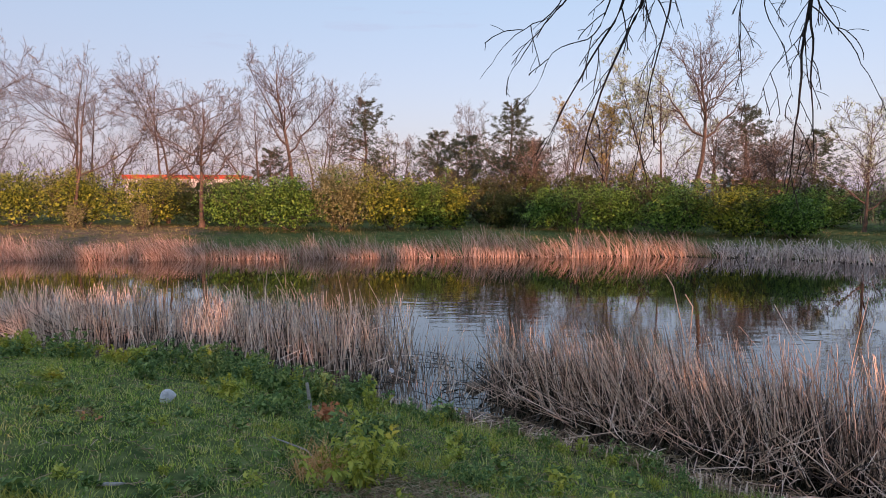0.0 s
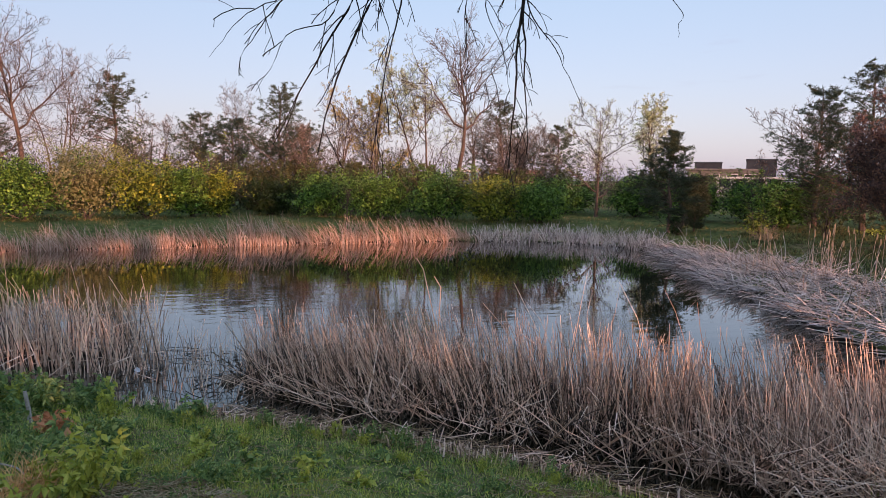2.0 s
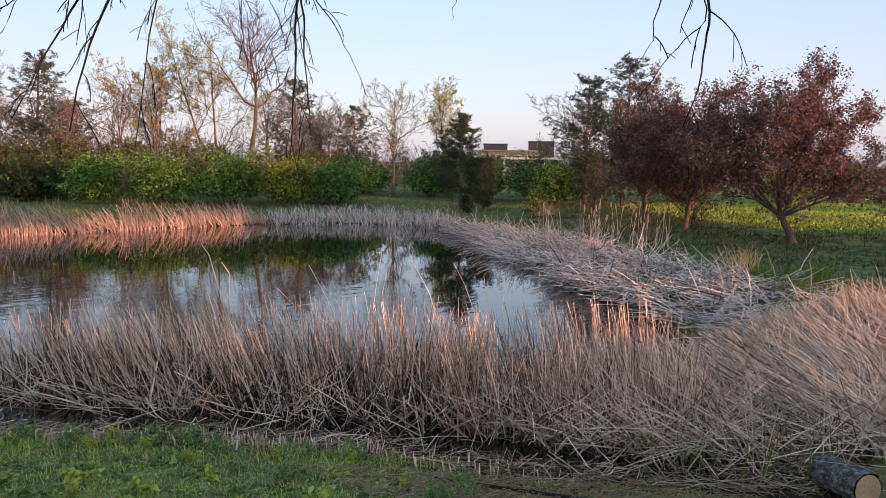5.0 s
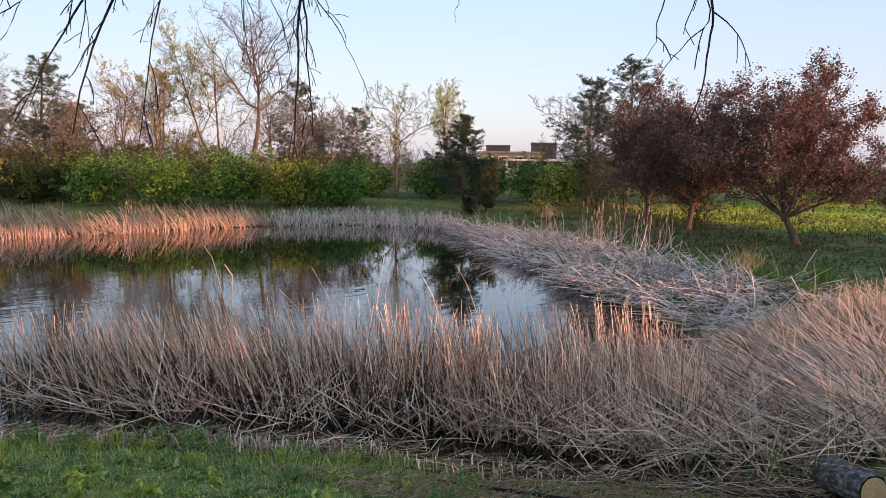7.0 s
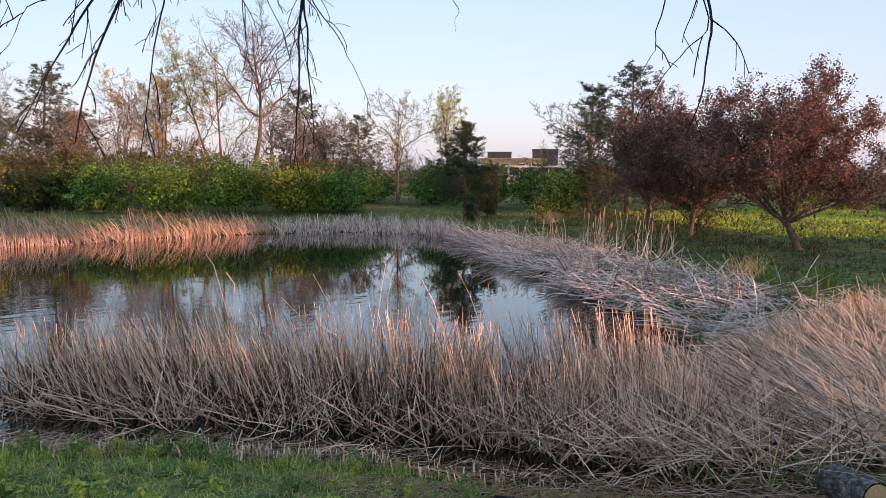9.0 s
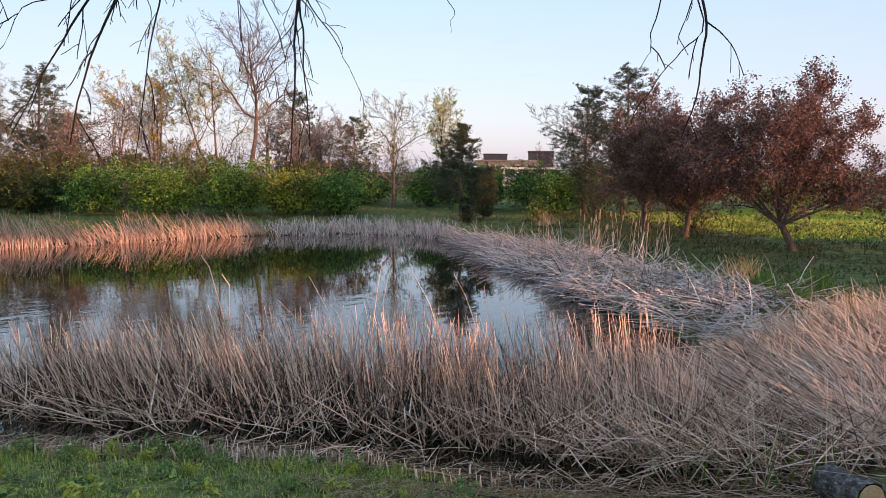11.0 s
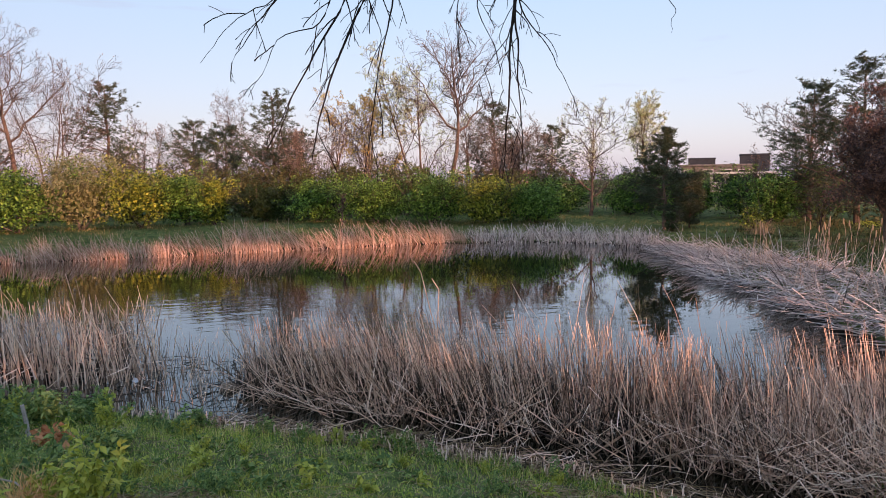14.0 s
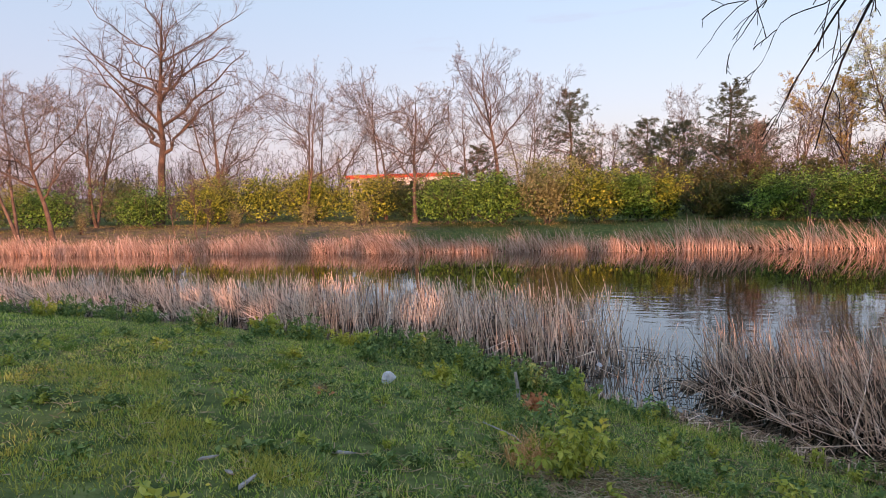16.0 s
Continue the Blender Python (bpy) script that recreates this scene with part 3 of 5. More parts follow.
reed_bed("upright_reed_bed", 13, [(11, 7), (12.2, 10.9), (13.6, 13.9), (16, 19.6), (17.6, 19), (15.6, 11.2), (13.6, 7)], 260, 0.8, (-0.1, 0.0), 0.25, 0.15, 0.3, 0.008, REED, "thin dead reeds standing in the flattened mat", 0.4)


# ---- trees ----
def stuff(ob):
    return tagged(ob, kind="stuff")


def bare_tree(name, x, y, height, seed, label, trunk=0.16, wide=0.7, limbs=9, first=0.3, lean=(0, 0), leaf=BUD, leaf_count=700, leaf_size=0.09, stems=1, fine=1.0, bark=BARK):
    """A leafless or budding tree: trunk, limbs that fan out into a rounded crown, twigs and buds. wide: crown width over height."""
    rng = np.random.default_rng(seed)
    tree = thing(name, x, y, ground_z(x, y) - 0.05, label, "tree", "bare trees")
    k = 9
    P = np.zeros((stems, k, 3))
    d = unit(np.column_stack([rng.normal(size=(stems, 2)) * (0.04 if stems == 1 else 0.22) + np.array(lean), np.ones(stems)]))
    tall = height * rng.uniform(0.78, 0.92, stems)
    for j in range(1, k):
        d = unit(d + rng.normal(size=(stems, 3)) * 0.09 + np.array([0, 0, 0.05]))
        P[:, j] = P[:, j - 1] + d * (tall / (k - 1))[:, None]
    R = trunk / math.sqrt(stems) * np.linspace(1, 0.07, k)[None] * np.ones((stems, 1))
    R[:, 0] *= 1.35
    # limbs leave the trunk at a slant, turn upwards and end on the crown's outline
    n = max(3, limbs // stems) * stems
    par = np.repeat(np.arange(stems), n // stems)
    u = first + (0.86 - first) * (np.tile(np.arange(n // stems), stems) + rng.random(n)) / (n // stems)
    f = u * (k - 1)
    i = f.astype(int)
    w = (f - i)[:, None]
    Q = np.zeros((n, 8, 3))
    Q[:, 0] = P[par, i] * (1 - w) + P[par, i + 1] * w
    az = np.arange(n) * 2.4 + rng.normal(size=n) * 0.3
    out = height * wide * 0.5 * np.sqrt(np.clip(1 - ((u - 0.45) / 0.62) ** 2, 0.15, 1)) * rng.uniform(0.75, 1.1, n)
    rise = (height * 0.97 - Q[:, 0, 2]) * rng.uniform(0.32, 0.74, n) * np.where(u < 0.45, 0.7, 1.0)
    bend = rng.normal(size=n) * 0.25
    for j in range(1, 8):
        t = j / 7
        a = az + bend * t
        Q[:, j] = Q[:, 0] + np.column_stack([np.cos(a) * out * t, np.sin(a) * out * t, rise * t ** 1.1]) + rng.normal(size=(n, 3)) * 0.085 * height / 10
    R1 = (R[par, i] * 0.6)[:, None] * np.linspace(1, 0.25, 8)
    L1 = (Q, R1)
    L2 = grow(rng, *L1, int(10 * fine), 0.14, 50, 0.42, 5, 0.08, 0.15, 0.6)
    L3 = grow(rng, *L2, 5, 0.15, 48, 0.5, 3, 0.06, 0.17, 0.65)
    L4 = grow(rng, *L3, 3, 0.2, 44, 0.62, 2, 0.08, 0.2, 0.7)
    T2 = grow(rng, P, R, 12, 0.5, 42, 0.24, 5, 0.12, 0.2, 0.5)
    T3 = grow(rng, *T2, 8, 0.1, 48, 0.5, 3, 0.06, 0.22, 0.65)
    V, F = merge(tubes(P, R, 7), tubes(L1[0], np.maximum(L1[1], 0.014), 4))
    link_mesh("trunk", V, F, bark, tree, smooth=True)
    V, F = merge(*(tubes(q, np.maximum(r, least), 3) for (q, r), least in ((L2, 0.010), (T2, 0.010), (L3, 0.0075), (T3, 0.0075), (L4, 0.0058))))
    stuff(link_mesh("crown", V, F, TWIG, tree, "fine bare twigs"))
    if leaf_count:
        tips = np.concatenate([L4[0][:, 1:].reshape(-1, 3), T3[0][:, 1:].reshape(-1, 3)])
        c = tips[rng.integers(0, len(tips), leaf_count)] + rng.normal(size=(leaf_count, 3)) * 0.05
        V, F = leaves(c, rng.normal(size=(leaf_count, 3)), leaf_size * rng.uniform(0.6, 1.3, leaf_count), rng)
        stuff(link_mesh("bud_spray", V, F, leaf, tree, "opening spring buds"))
    return tree


def pine(name, x, y, height, width, seed, label, bare=0.12, cone=0.7, dense=1.0, step=0.42):
    """A pine: straight trunk, uneven whorls of branches and needle tufts."""
    rng = np.random.default_rng(seed)
    tree = thing(name, x, y, ground_z(x, y) - 0.05, label, "tree", "conifers")
    k = 8
    P = np.zeros((1, k, 3))
    P[0, :, 2] = np.linspace(0, height, k)
    P[0, 1:, :2] += rng.normal(size=(k - 1, 2)) * 0.06
    R = (0.02 * height) * np.linspace(1, 0.12, k)[None]
    u = np.repeat(np.arange(bare * height, height * 0.98, step) / height, 6)
    n = len(u)
    u = np.clip(u + rng.normal(size=n) * 0.012, bare, 0.99)
    prof = np.minimum(1.0, ((1 - u) / (1 - bare)) ** cone + 0.08) * np.minimum(1, 0.55 + (u - bare) * 4)
    L = width * 0.5 * prof * rng.uniform(0.5, 1.2, n)
    ang = rng.uniform(0, 2 * math.pi, n)
    B = np.zeros((n, 5, 3))
    B[:, 0, 2] = u * height
    rise = rng.uniform(-0.15, 0.2, n) + 0.45 * u
    for j in range(1, 5):
        B[:, j, 0] = B[:, j - 1, 0] + np.cos(ang) * L / 4
        B[:, j, 1] = B[:, j - 1, 1] + np.sin(ang) * L / 4
        B[:, j, 2] = B[:, j - 1, 2] + (rise + 0.06 * j) * L / 4
        ang = ang + rng.normal(size=n) * 0.15
    BR = np.maximum(0.006, 0.011 * L[:, None] * np.linspace(1, 0.4, 5))
    S = grow(rng, B, BR, 11, 0.22, 50, 0.3, 3, 0.1, 0.1, 0.6)
    kept = rng.random(n * 11) < np.repeat(L / L.max(), 11) * 0.8 + 0.12
    S = (S[0][kept], S[1][kept])
    V, F = merge(tubes(P, R, 7), tubes(B, BR, 3))
    link_mesh("trunk", V, F, BARK, tree)
    pts = np.concatenate([S[0][:, 1:].reshape(-1, 3), B[:, 3:].reshape(-1, 3)])
    pts = np.repeat(pts, max(2, int(round(1.4 * dense))), axis=0)
    pts = pts + rng.normal(size=pts.shape) * np.array([0.07, 0.07, 0.035])
    m = 8
    base = np.repeat(pts, m, axis=0)
    d = unit(rng.normal(size=(len(base), 3)) * np.array([1, 1, 0.6]) + np.array([0, 0, 0.35]))
    ln = rng.uniform(0.10, 0.21, len(base))[:, None]
    side = unit(np.cross(d, rng.normal(size=d.shape))) * 0.013
    V = np.stack([base - side, base + side, base + d * ln], axis=1).reshape(-1, 3)
    stuff(link_mesh("foliage", V, np.arange(len(V)).reshape(-1, 3), NEEDLE, tree, "dark green needle tufts"))
    return tree


def leaf_mass(rng, lobes, count, size, shell=0.35):
    """Leaves over the outer part of a cluster of lobes: rows (x, y, z, rx, ry, rz)."""
    vol = lobes[:, 3] * lobes[:, 4] + lobes[:, 4] * lobes[:, 5]
    vol = vol * (0.5 + lobes[:, 2] / lobes[:, 2].max())
    pick = rng.choice(len(lobes), count, p=vol / vol.sum())
    d = unit(rng.normal(size=(count, 3)))
    r = 1 - shell * rng.random(count) ** 1.5 + rng.normal(size=count) * 0.08
    c = lobes[pick, :3] + d * lobes[pick, 3:] * r[:, None]
    return leaves(c, d + rng.normal(size=(count, 3)) * 0.42 + np.array([0, 0, 0.25]), size * rng.uniform(0.6, 1.35, count), rng)


def spray_mass(rng, lobes, count, size, reach):
    """Leafy shoots that grow outwards from a cluster of lobes: each a flat fan of leaves that face the sky."""
    per = 11
    n = count // per
    area = (lobes[:, 3] * lobes[:, 4] + lobes[:, 4] * lobes[:, 5]) * (0.22 + (lobes[:, 2] / lobes[:, 2].max()) ** 1.3)
    pick = rng.choice(len(lobes), n, p=area / area.sum())
    d = unit(rng.normal(size=(n, 3)) + np.array([0, 0, 0.35]))
    c = lobes[pick, :3] + d * lobes[pick, 3:] * (1 - 0.5 * rng.random(n) ** 1.4)[:, None]
    out = unit(d * np.array([1, 1, 0.5]) + rng.normal(size=(n, 3)) * 0.3)
    side = unit(np.cross(out, np.array([0, 0, 1.0]) + rng.normal(size=(n, 3)) * 0.25))
    up = np.cross(side, out)
    ln = reach * rng.uniform(0.5, 1.3, n)
    out, side, up, c, ln, d = (np.repeat(v, per, axis=0) for v in (out, side, up, c, ln, d))
    m = n * per
    u = rng.random(m)
    v = rng.uniform(-1, 1, m) * (0.12 + 0.3 * (1 - u))
    c = c + (out * u[:, None] + side * v[:, None] + up * (rng.normal(size=m) * 0.05)[:, None]) * ln[:, None]
    c[:, 2] -= 0.25 * ln * u * u
    up = up * np.sign(up[:, 2:3] + 1e-6)
    return leaves(c, up + d * 0.3 + rng.normal(size=(m, 3)) * 0.38, size * rng.uniform(0.6, 1.3, m), rng, 0.6)


def bush(name, x, y, width, height, seed, mat, label, count=3000, size=0.12, group="hedge bushes", depth=None, lobes=46, category="bush"):
    """A bush: many stems from the ground and a ragged mass of leaves in lobes."""
    rng = np.random.default_rng(seed)
    depth = depth or width * 0.8
    root = thing(name, x, y, ground_z(x, y) - 0.03, label, category, group)
    n = 9
    P = np.zeros((n, 5, 3))
    d = np.column_stack([rng.normal(size=(n, 2)) * [width * 0.35, depth * 0.3], np.full(n, height * 0.85)])
    for j in range(5):
        P[:, j] = d * (j / 4) + rng.normal(size=(n, 3)) * 0.05 * j
    P[:, 0] = np.column_stack([rng.normal(size=(n, 2)) * 0.15, np.zeros(n)])
    R = 0.022 * np.linspace(1, 0.3, 5)[None] * np.ones((n, 1))
    T1 = grow(rng, P, R, 5, 0.25, 40, 0.45, 4, 0.2, 0.15, 0.6)
    T2 = grow(rng, *T1, 2, 0.3, 40, 0.6, 3, 0.2, 0.15, 0.7)
    V, F = merge(*(tubes(q, np.maximum(r, 0.005), 3) for q, r in ((P, R), T1, T2)))
    stuff(link_mesh("woody_base", V, F, TWIG, root))
    t = rng.random(lobes)
    a = rng.uniform(0, 2 * math.pi, lobes)
    rr = np.sqrt(rng.random(lobes))
    prof = np.sqrt(1.02 - (0.93 * t) ** 2)
    L = np.column_stack([np.cos(a) * rr * width * 0.42 * prof, np.sin(a) * rr * depth * 0.42 * prof, height * (0.10 + 0.78 * t ** 0.88),
                         width * rng.uniform(0.08, 0.19, lobes), depth * rng.uniform(0.08, 0.19, lobes), height * rng.uniform(0.06, 0.13, lobes)])
    A = spray_mass(rng, L, int(count * 0.85), size, 0.13 * min(width, 5.0))
    m = int(count * 0.16)
    d = unit(rng.normal(size=(m, 3)))
    core = leaves(d * rng.random((m, 1)) ** 0.5 * np.array([width * 0.38, depth * 0.36, height * 0.36]) + np.array([0, 0, height * 0.42]), rng.normal(size=(m, 3)), size * 1.7, rng, 0.7)
    tips = T2[0][:, -1]
    m = int(count * 0.15)
    c = tips[rng.integers(0, len(tips), m)] + rng.normal(size=(m, 3)) * 0.12
    B = leaves(c, rng.normal(size=(m, 3)) + np.array([0, 0, 0.5]), size * rng.uniform(0.6, 1.2, m), rng)
    V, F = merge(A, B, core)
    V[:, 2] = np.maximum(V[:, 2], 0.02)
    stuff(link_mesh("foliage", V, F, mat, root))
    return root


def leafy_tree(name, x, y, height, width, trunk, seed, label, count, size, lean=(0, 0), first=0.22, group="plum trees"):
    """A broad low tree in purple spring leaf: trunk, forking limbs, twigs, and leaves along the twigs."""
    rng = np.random.default_rng(seed)
    tree = thing(name, x, y, ground_z(x, y) - 0.05, label, "tree", group)
    P = np.zeros((1, 6, 3))
    d = unit(np.array([[lean[0], lean[1], 1.0]]))
    for j in range(1, 6):
        d = unit(d + rng.normal(size=(1, 3)) * 0.08)
        P[:, j] = P[:, j - 1] + d * height * 0.04
    R = trunk * np.linspace(1.15, 0.8, 6)[None]
    R[:, 0] *= 1.3
    n = 12
    L1 = np.zeros((n, 8, 3))
    L1[:, 0] = P[0, -1]
    L1[5:, 0] = P[0, -2]
    ang = np.arange(n) * 2.4 + rng.normal(size=n) * 0.2
    out = np.linspace(0.3, 1.8, n)
    d = unit(np.column_stack([np.cos(ang) * out, np.sin(ang) * out, np.ones(n) * 1.1]))
    ln = (width * 0.5 + (height * 0.72 - width * 0.5) * np.clip(1.3 - out, 0, 1)) * rng.uniform(0.85, 1.1, n)
    for j in range(1, 8):
        d = unit(d + rng.normal(size=(n, 3)) * 0.1 + np.array([0, 0, 0.05]))
        L1[:, j] = L1[:, j - 1] + d * (ln / 7)[:, None]
    R1 = trunk * 0.5 * np.linspace(1, 0.2, 8)[None] * np.ones((n, 1))
    L2 = grow(rng, L1, R1, 11, 0.18, 48, 0.42, 6, 0.12, 0.14, 0.5)
    L3 = grow(rng, *L2, 6, 0.15, 42, 0.5, 4, 0.15, 0.16, 0.6)
    L4 = grow(rng, *L3, 2, 0.15, 42, 0.6, 3, 0.15, 0.16, 0.7)
    V, F = merge(tubes(P, R, 9), tubes(L1, R1, 6))
    link_mesh("trunk", V, F, BARK, tree, smooth=True)
    V, F = merge(*(tubes(q, np.maximum(r, 0.005), 3) for q, r in (L2, L3, L4)))
    stuff(link_mesh("branchwork", V, F, TWIG, tree))
    pts = np.concatenate([L4[0].reshape(-1, 3), L3[0][:, 1:].reshape(-1, 3), L2[0][:, 2:].reshape(-1, 3)])
    c = pts[rng.integers(0, len(pts), count)] + rng.normal(size=(count, 3)) * 0.09
    A = leaves(c, rng.normal(size=(count, 3)) + np.array([0, 0, 0.6]), size * rng.uniform(0.6, 1.3, count), rng)
    n = 46
    a, q, t = rng.uniform(0, 2 * math.pi, n), np.sqrt(rng.random(n)) * 1.12, rng.random(n)
    wide = width * 0.40 * np.sqrt(np.clip(1 - (t * 1.15 - 0.3) ** 2 * 1.6, 0.1, 1))
    lobes = np.column_stack([np.cos(a) * q * wide + P[0, -1, 0], np.sin(a) * q * wide + P[0, -1, 1], height * (0.24 + 0.54 * t), *(np.full(n, width * w) * rng.uniform(0.7, 1.3, n) for w in (0.11, 0.11, 0.09))])
    V, F = merge(A, leaf_mass(rng, lobes, count // 3, size, 0.9))
    stuff(link_mesh("foliage", V, F, LEAF_PURPLE, tree, "reddish purple leaves"))
    return tree


BARE = "bare grey-brown deciduous tree with swelling buds behind the hedge"
bare_tree("bare_tree", -37.4, 44.0, 19.6, 21, "large bare oak with a thick trunk behind the hedge", 0.36, 0.74, 15, 0.30, leaf_count=300)
for i, (x, y, h, st) in enumerate([(-39.9, 33.7, 11.2, 2), (-34.9, 31.8, 10.0, 1), (-39.5, 39.9, 11.6, 2), (-31.9, 43.8, 11.6, 2), (-23.4, 42, 11, 2), (-19, 46, 10.5, 2),
                                   (-15.1, 41.4, 8.9, 1), (-12.6, 47, 8.5, 2), (-9.4, 49.1, 11.4, 4), (-4.4, 61.8, 8.8, 2), (8.8, 51.2, 8.6, 3), (22.3, 44.8, 6.6, 2), (18.6, 47, 8.0, 2), (-45, 45, 11, 2),
                                   (5.5, 56, 8.0, 2), (26, 52, 7.5, 3), (-27, 52, 10.5, 2), (31.0, 28.5, 7.6, 3), (1.5, 62, 8.5, 2), (13, 56, 8.5, 3), (-36, 50, 12, 2), (-50, 40, 11, 2), (6.5, 46, 6.5, 3), (19.5, 42, 7.0, 3)]):
    bare_tree("bare_tree", x, y, h * (1.12 if x < -12 else 1.0), 40 + i, BARE, 0.16, 0.86, 10, 0.24, stems=st, leaf_count=2600, leaf_size=0.075)
bare_tree("bare_tree", -11, 48.8, 15, 70, "tall thin tree with a forked bare crown", 0.2, 0.45, 10, 0.38, (-0.04, 0), leaf_count=600)
bare_tree("bare_tree", 11.8, 50.6, 10.0, 71, "rounded tree in golden spring bud", 0.14, 0.75, 9, 0.2, leaf=GOLD_BUD, leaf_count=17000, leaf_size=0.095, stems=3)
bare_tree("bare_tree", 15.3, 47.6, 12.6, 72, "leaning tree with pale opening leaves", 0.16, 0.5, 10, 0.3, (-0.3, 0), leaf=LEAF_PALE, leaf_count=10000, leaf_size=0.09, stems=2)
bare_tree("bare_tree", 15.9, 43.2, 14.2, 73, "tall bare tree with a straight trunk above the hedge", 0.2, 0.44, 11, 0.45, leaf_count=500)
bare_tree("bare_tree", 22.6, 36.6, 7.6, 74, "vase-shaped bare tree at the hedge's end", 0.10, 0.72, 11, 0.16, leaf=LEAF_PALE, leaf_count=4000, leaf_size=0.07)
bare_tree("bare_tree", 2.8, 74.9, 12.8, 75, "slender pale tree far behind the pines", 0.14, 0.3, 10, 0.25, leaf=BUD, leaf_count=1500)
bare_tree("bare_tree", 35.5, 48.4, 10.6, 76, "slender pale tree in fresh yellow leaf", 0.12, 0.26, 12, 0.25, leaf=LEAF_PALE, leaf_count=9000, leaf_size=0.11)

PINE = "dark green pine with an open irregular crown"
for i, (x, y, h, w, b) in enumerate([(-6.2, 51.6, 9, 5.2, 0.1), (-0.7, 56, 7, 4.8, 0.15), (1.6, 53.9, 6.6, 4.2, 0.3), (4.5, 47.7, 8.4, 4.6, 0.3), (21.7, 49.5, 8.3, 4.2, 0.3), (26.7, 49.3, 6.6, 3.4, 0.4),
                                     (29.7, 26.9, 7.2, 4.4, 0.1), (29.5, 24, 7.8, 4.6, 0.1), (-13.5, 52, 5.5, 3.6, 0.1), (7, 54, 6, 3.6, 0.2)]):
    pine("pine_tree", x, y, h, w * 1.45, 90 + i, PINE, b * 0.8, dense=2.1)
pine("spruce_tree", 21.3, 27.8, 5.0, 4.4, 110, "dark conical spruce on the lawn", 0.2, 1.1, 2.2, 0.24)
pine("juniper_tree", 22.9, 27.9, 2.7, 1.9, 111, "small rounded juniper beside the spruce", 0.1, 0.5, 1.6, 0.2)

leafy_tree("plum_tree", 21.5, 10.7, 5.9, 8.0, 0.115, 120, "broad purple-leaved plum tree on the lawn", 38000, 0.088, (-0.1, 0.08))
leafy_tree("plum_tree", 23.9, 18.2, 6.2, 5.4, 0.11, 121, "purple-leaved plum tree with low branches", 20000, 0.095, (0.05, 0.05))
leafy_tree("plum_tree", 22.4, 15.2, 6.0, 5.4, 0.10, 122, "smaller purple-leaved plum tree", 21000, 0.095, (0.1, 0.0))

# ---- hedge and thicket ----
HEDGE = "leafy green honeysuckle bush in the hedge along the far bank"
for i, (x, y, w, h, m) in enumerate([(-12.2, 39.6, 5.0, 3.0, LEAF_GREEN), (-9.2, 39.4, 4.6, 3.2, LEAF_GREEN), (-6.2, 39.8, 5.0, 4.1, LEAF_OLIVE), (-3.4, 39.6, 4.6, 3.3, LEAF_YELLOW), (-1.0, 39.6, 3.4, 2.7, LEAF_GREEN),
                                     (0.4, 39.2, 1.5, 2.5, LEAF_YELLOW), (3.4, 42, 4.2, 2.2, LEAF_DARK), (6.4, 40, 4.6, 2.5, LEAF_GREEN), (9.4, 38.4, 4.4, 2.6, LEAF_GREEN), (12.4, 37.0, 4.8, 2.9, LEAF_GREEN),
                                     (15.2, 35.6, 4.4, 2.5, LEAF_YELLOW), (17.6, 34.6, 4.0, 2.3, LEAF_GREEN), (25.4, 36.5, 4.2, 2.5, LEAF_GREEN), (29.2, 30.6, 3.6, 2.4, LEAF_GREEN), (26.8, 32.6, 3.4, 2.7, LEAF_GREEN), (27.2, 27, 3.2, 2.4, LEAF_GREEN),
                                     (31.5, 27.8, 4, 3.0, LEAF_GREEN), (-15.6, 43.5, 4.4, 2.8, LEAF_DARK), (-19.2, 43.8, 4.8, 3.2, LEAF_YELLOW), (-23, 43.0, 4.4, 3.3, LEAF_YELLOW), (-26.8, 42.0, 5, 3.5, LEAF_YELLOW),
                                     (-31, 41.5, 4.6, 3.0, LEAF_YELLOW), (-35.5, 40.2, 4.6, 2.9, LEAF_GREEN), (-41, 37, 5.0, 2.9, LEAF_GREEN), (-47, 36, 5, 3.0, LEAF_YELLOW), (40.5, 20.5, 5, 2.6, LEAF_YELLOW), (46, 19.5, 5, 2.6, LEAF_OLIVE), (49, 13.5, 5.5, 2.8, LEAF_YELLOW),
                                     (37, 25.5, 5, 2.6, LEAF_GREEN), (53, 8, 6, 3, LEAF_OLIVE), (22.0, 39.5, 4.5, 2.2, LEAF_GREEN), (33, 35, 5, 2.6, LEAF_DARK)]):
    bush("hedge_bush", x, y, w * (1.3 if x < -14 else 1.1), h, 200 + i, m, HEDGE, 9800 if -14 < x < 30 else 7600, 0.11 if -14 < x < 30 else 0.115)


UNDER = "brownish green leafy undergrowth behind the hedge"
for i, (x, y, w, h) in enumerate([(-1.5, 47, 5.5, 3.2), (2.2, 46.5, 5, 3.4), (5.5, 45.4, 5, 3.6), (9, 44.4, 5, 3.6), (12.6, 43, 5, 3.4), (18.6, 41.2, 4.6, 3.0), (-15, 49, 6, 3.0), (-21, 50, 6, 3.0), (-27.5, 49, 6, 3.8), (-34, 47, 6, 3.8), (-41, 44, 6, 3.8), (-48, 41, 6, 3.8), (-8, 48, 5.5, 2.8), (23.5, 43, 5, 3.0), (28.6, 39.5, 5, 3.0)]):
    bush("undergrowth_bush", x, y, w, h * (0.95 if -12 < x < 22 else 1.0), 350 + i, LEAF_MOSS if x > -12 else LEAF_OLIVE, UNDER if x > -12 else "olive-brown budding undergrowth behind the hedge", 4200, 0.17, "undergrowth bushes")


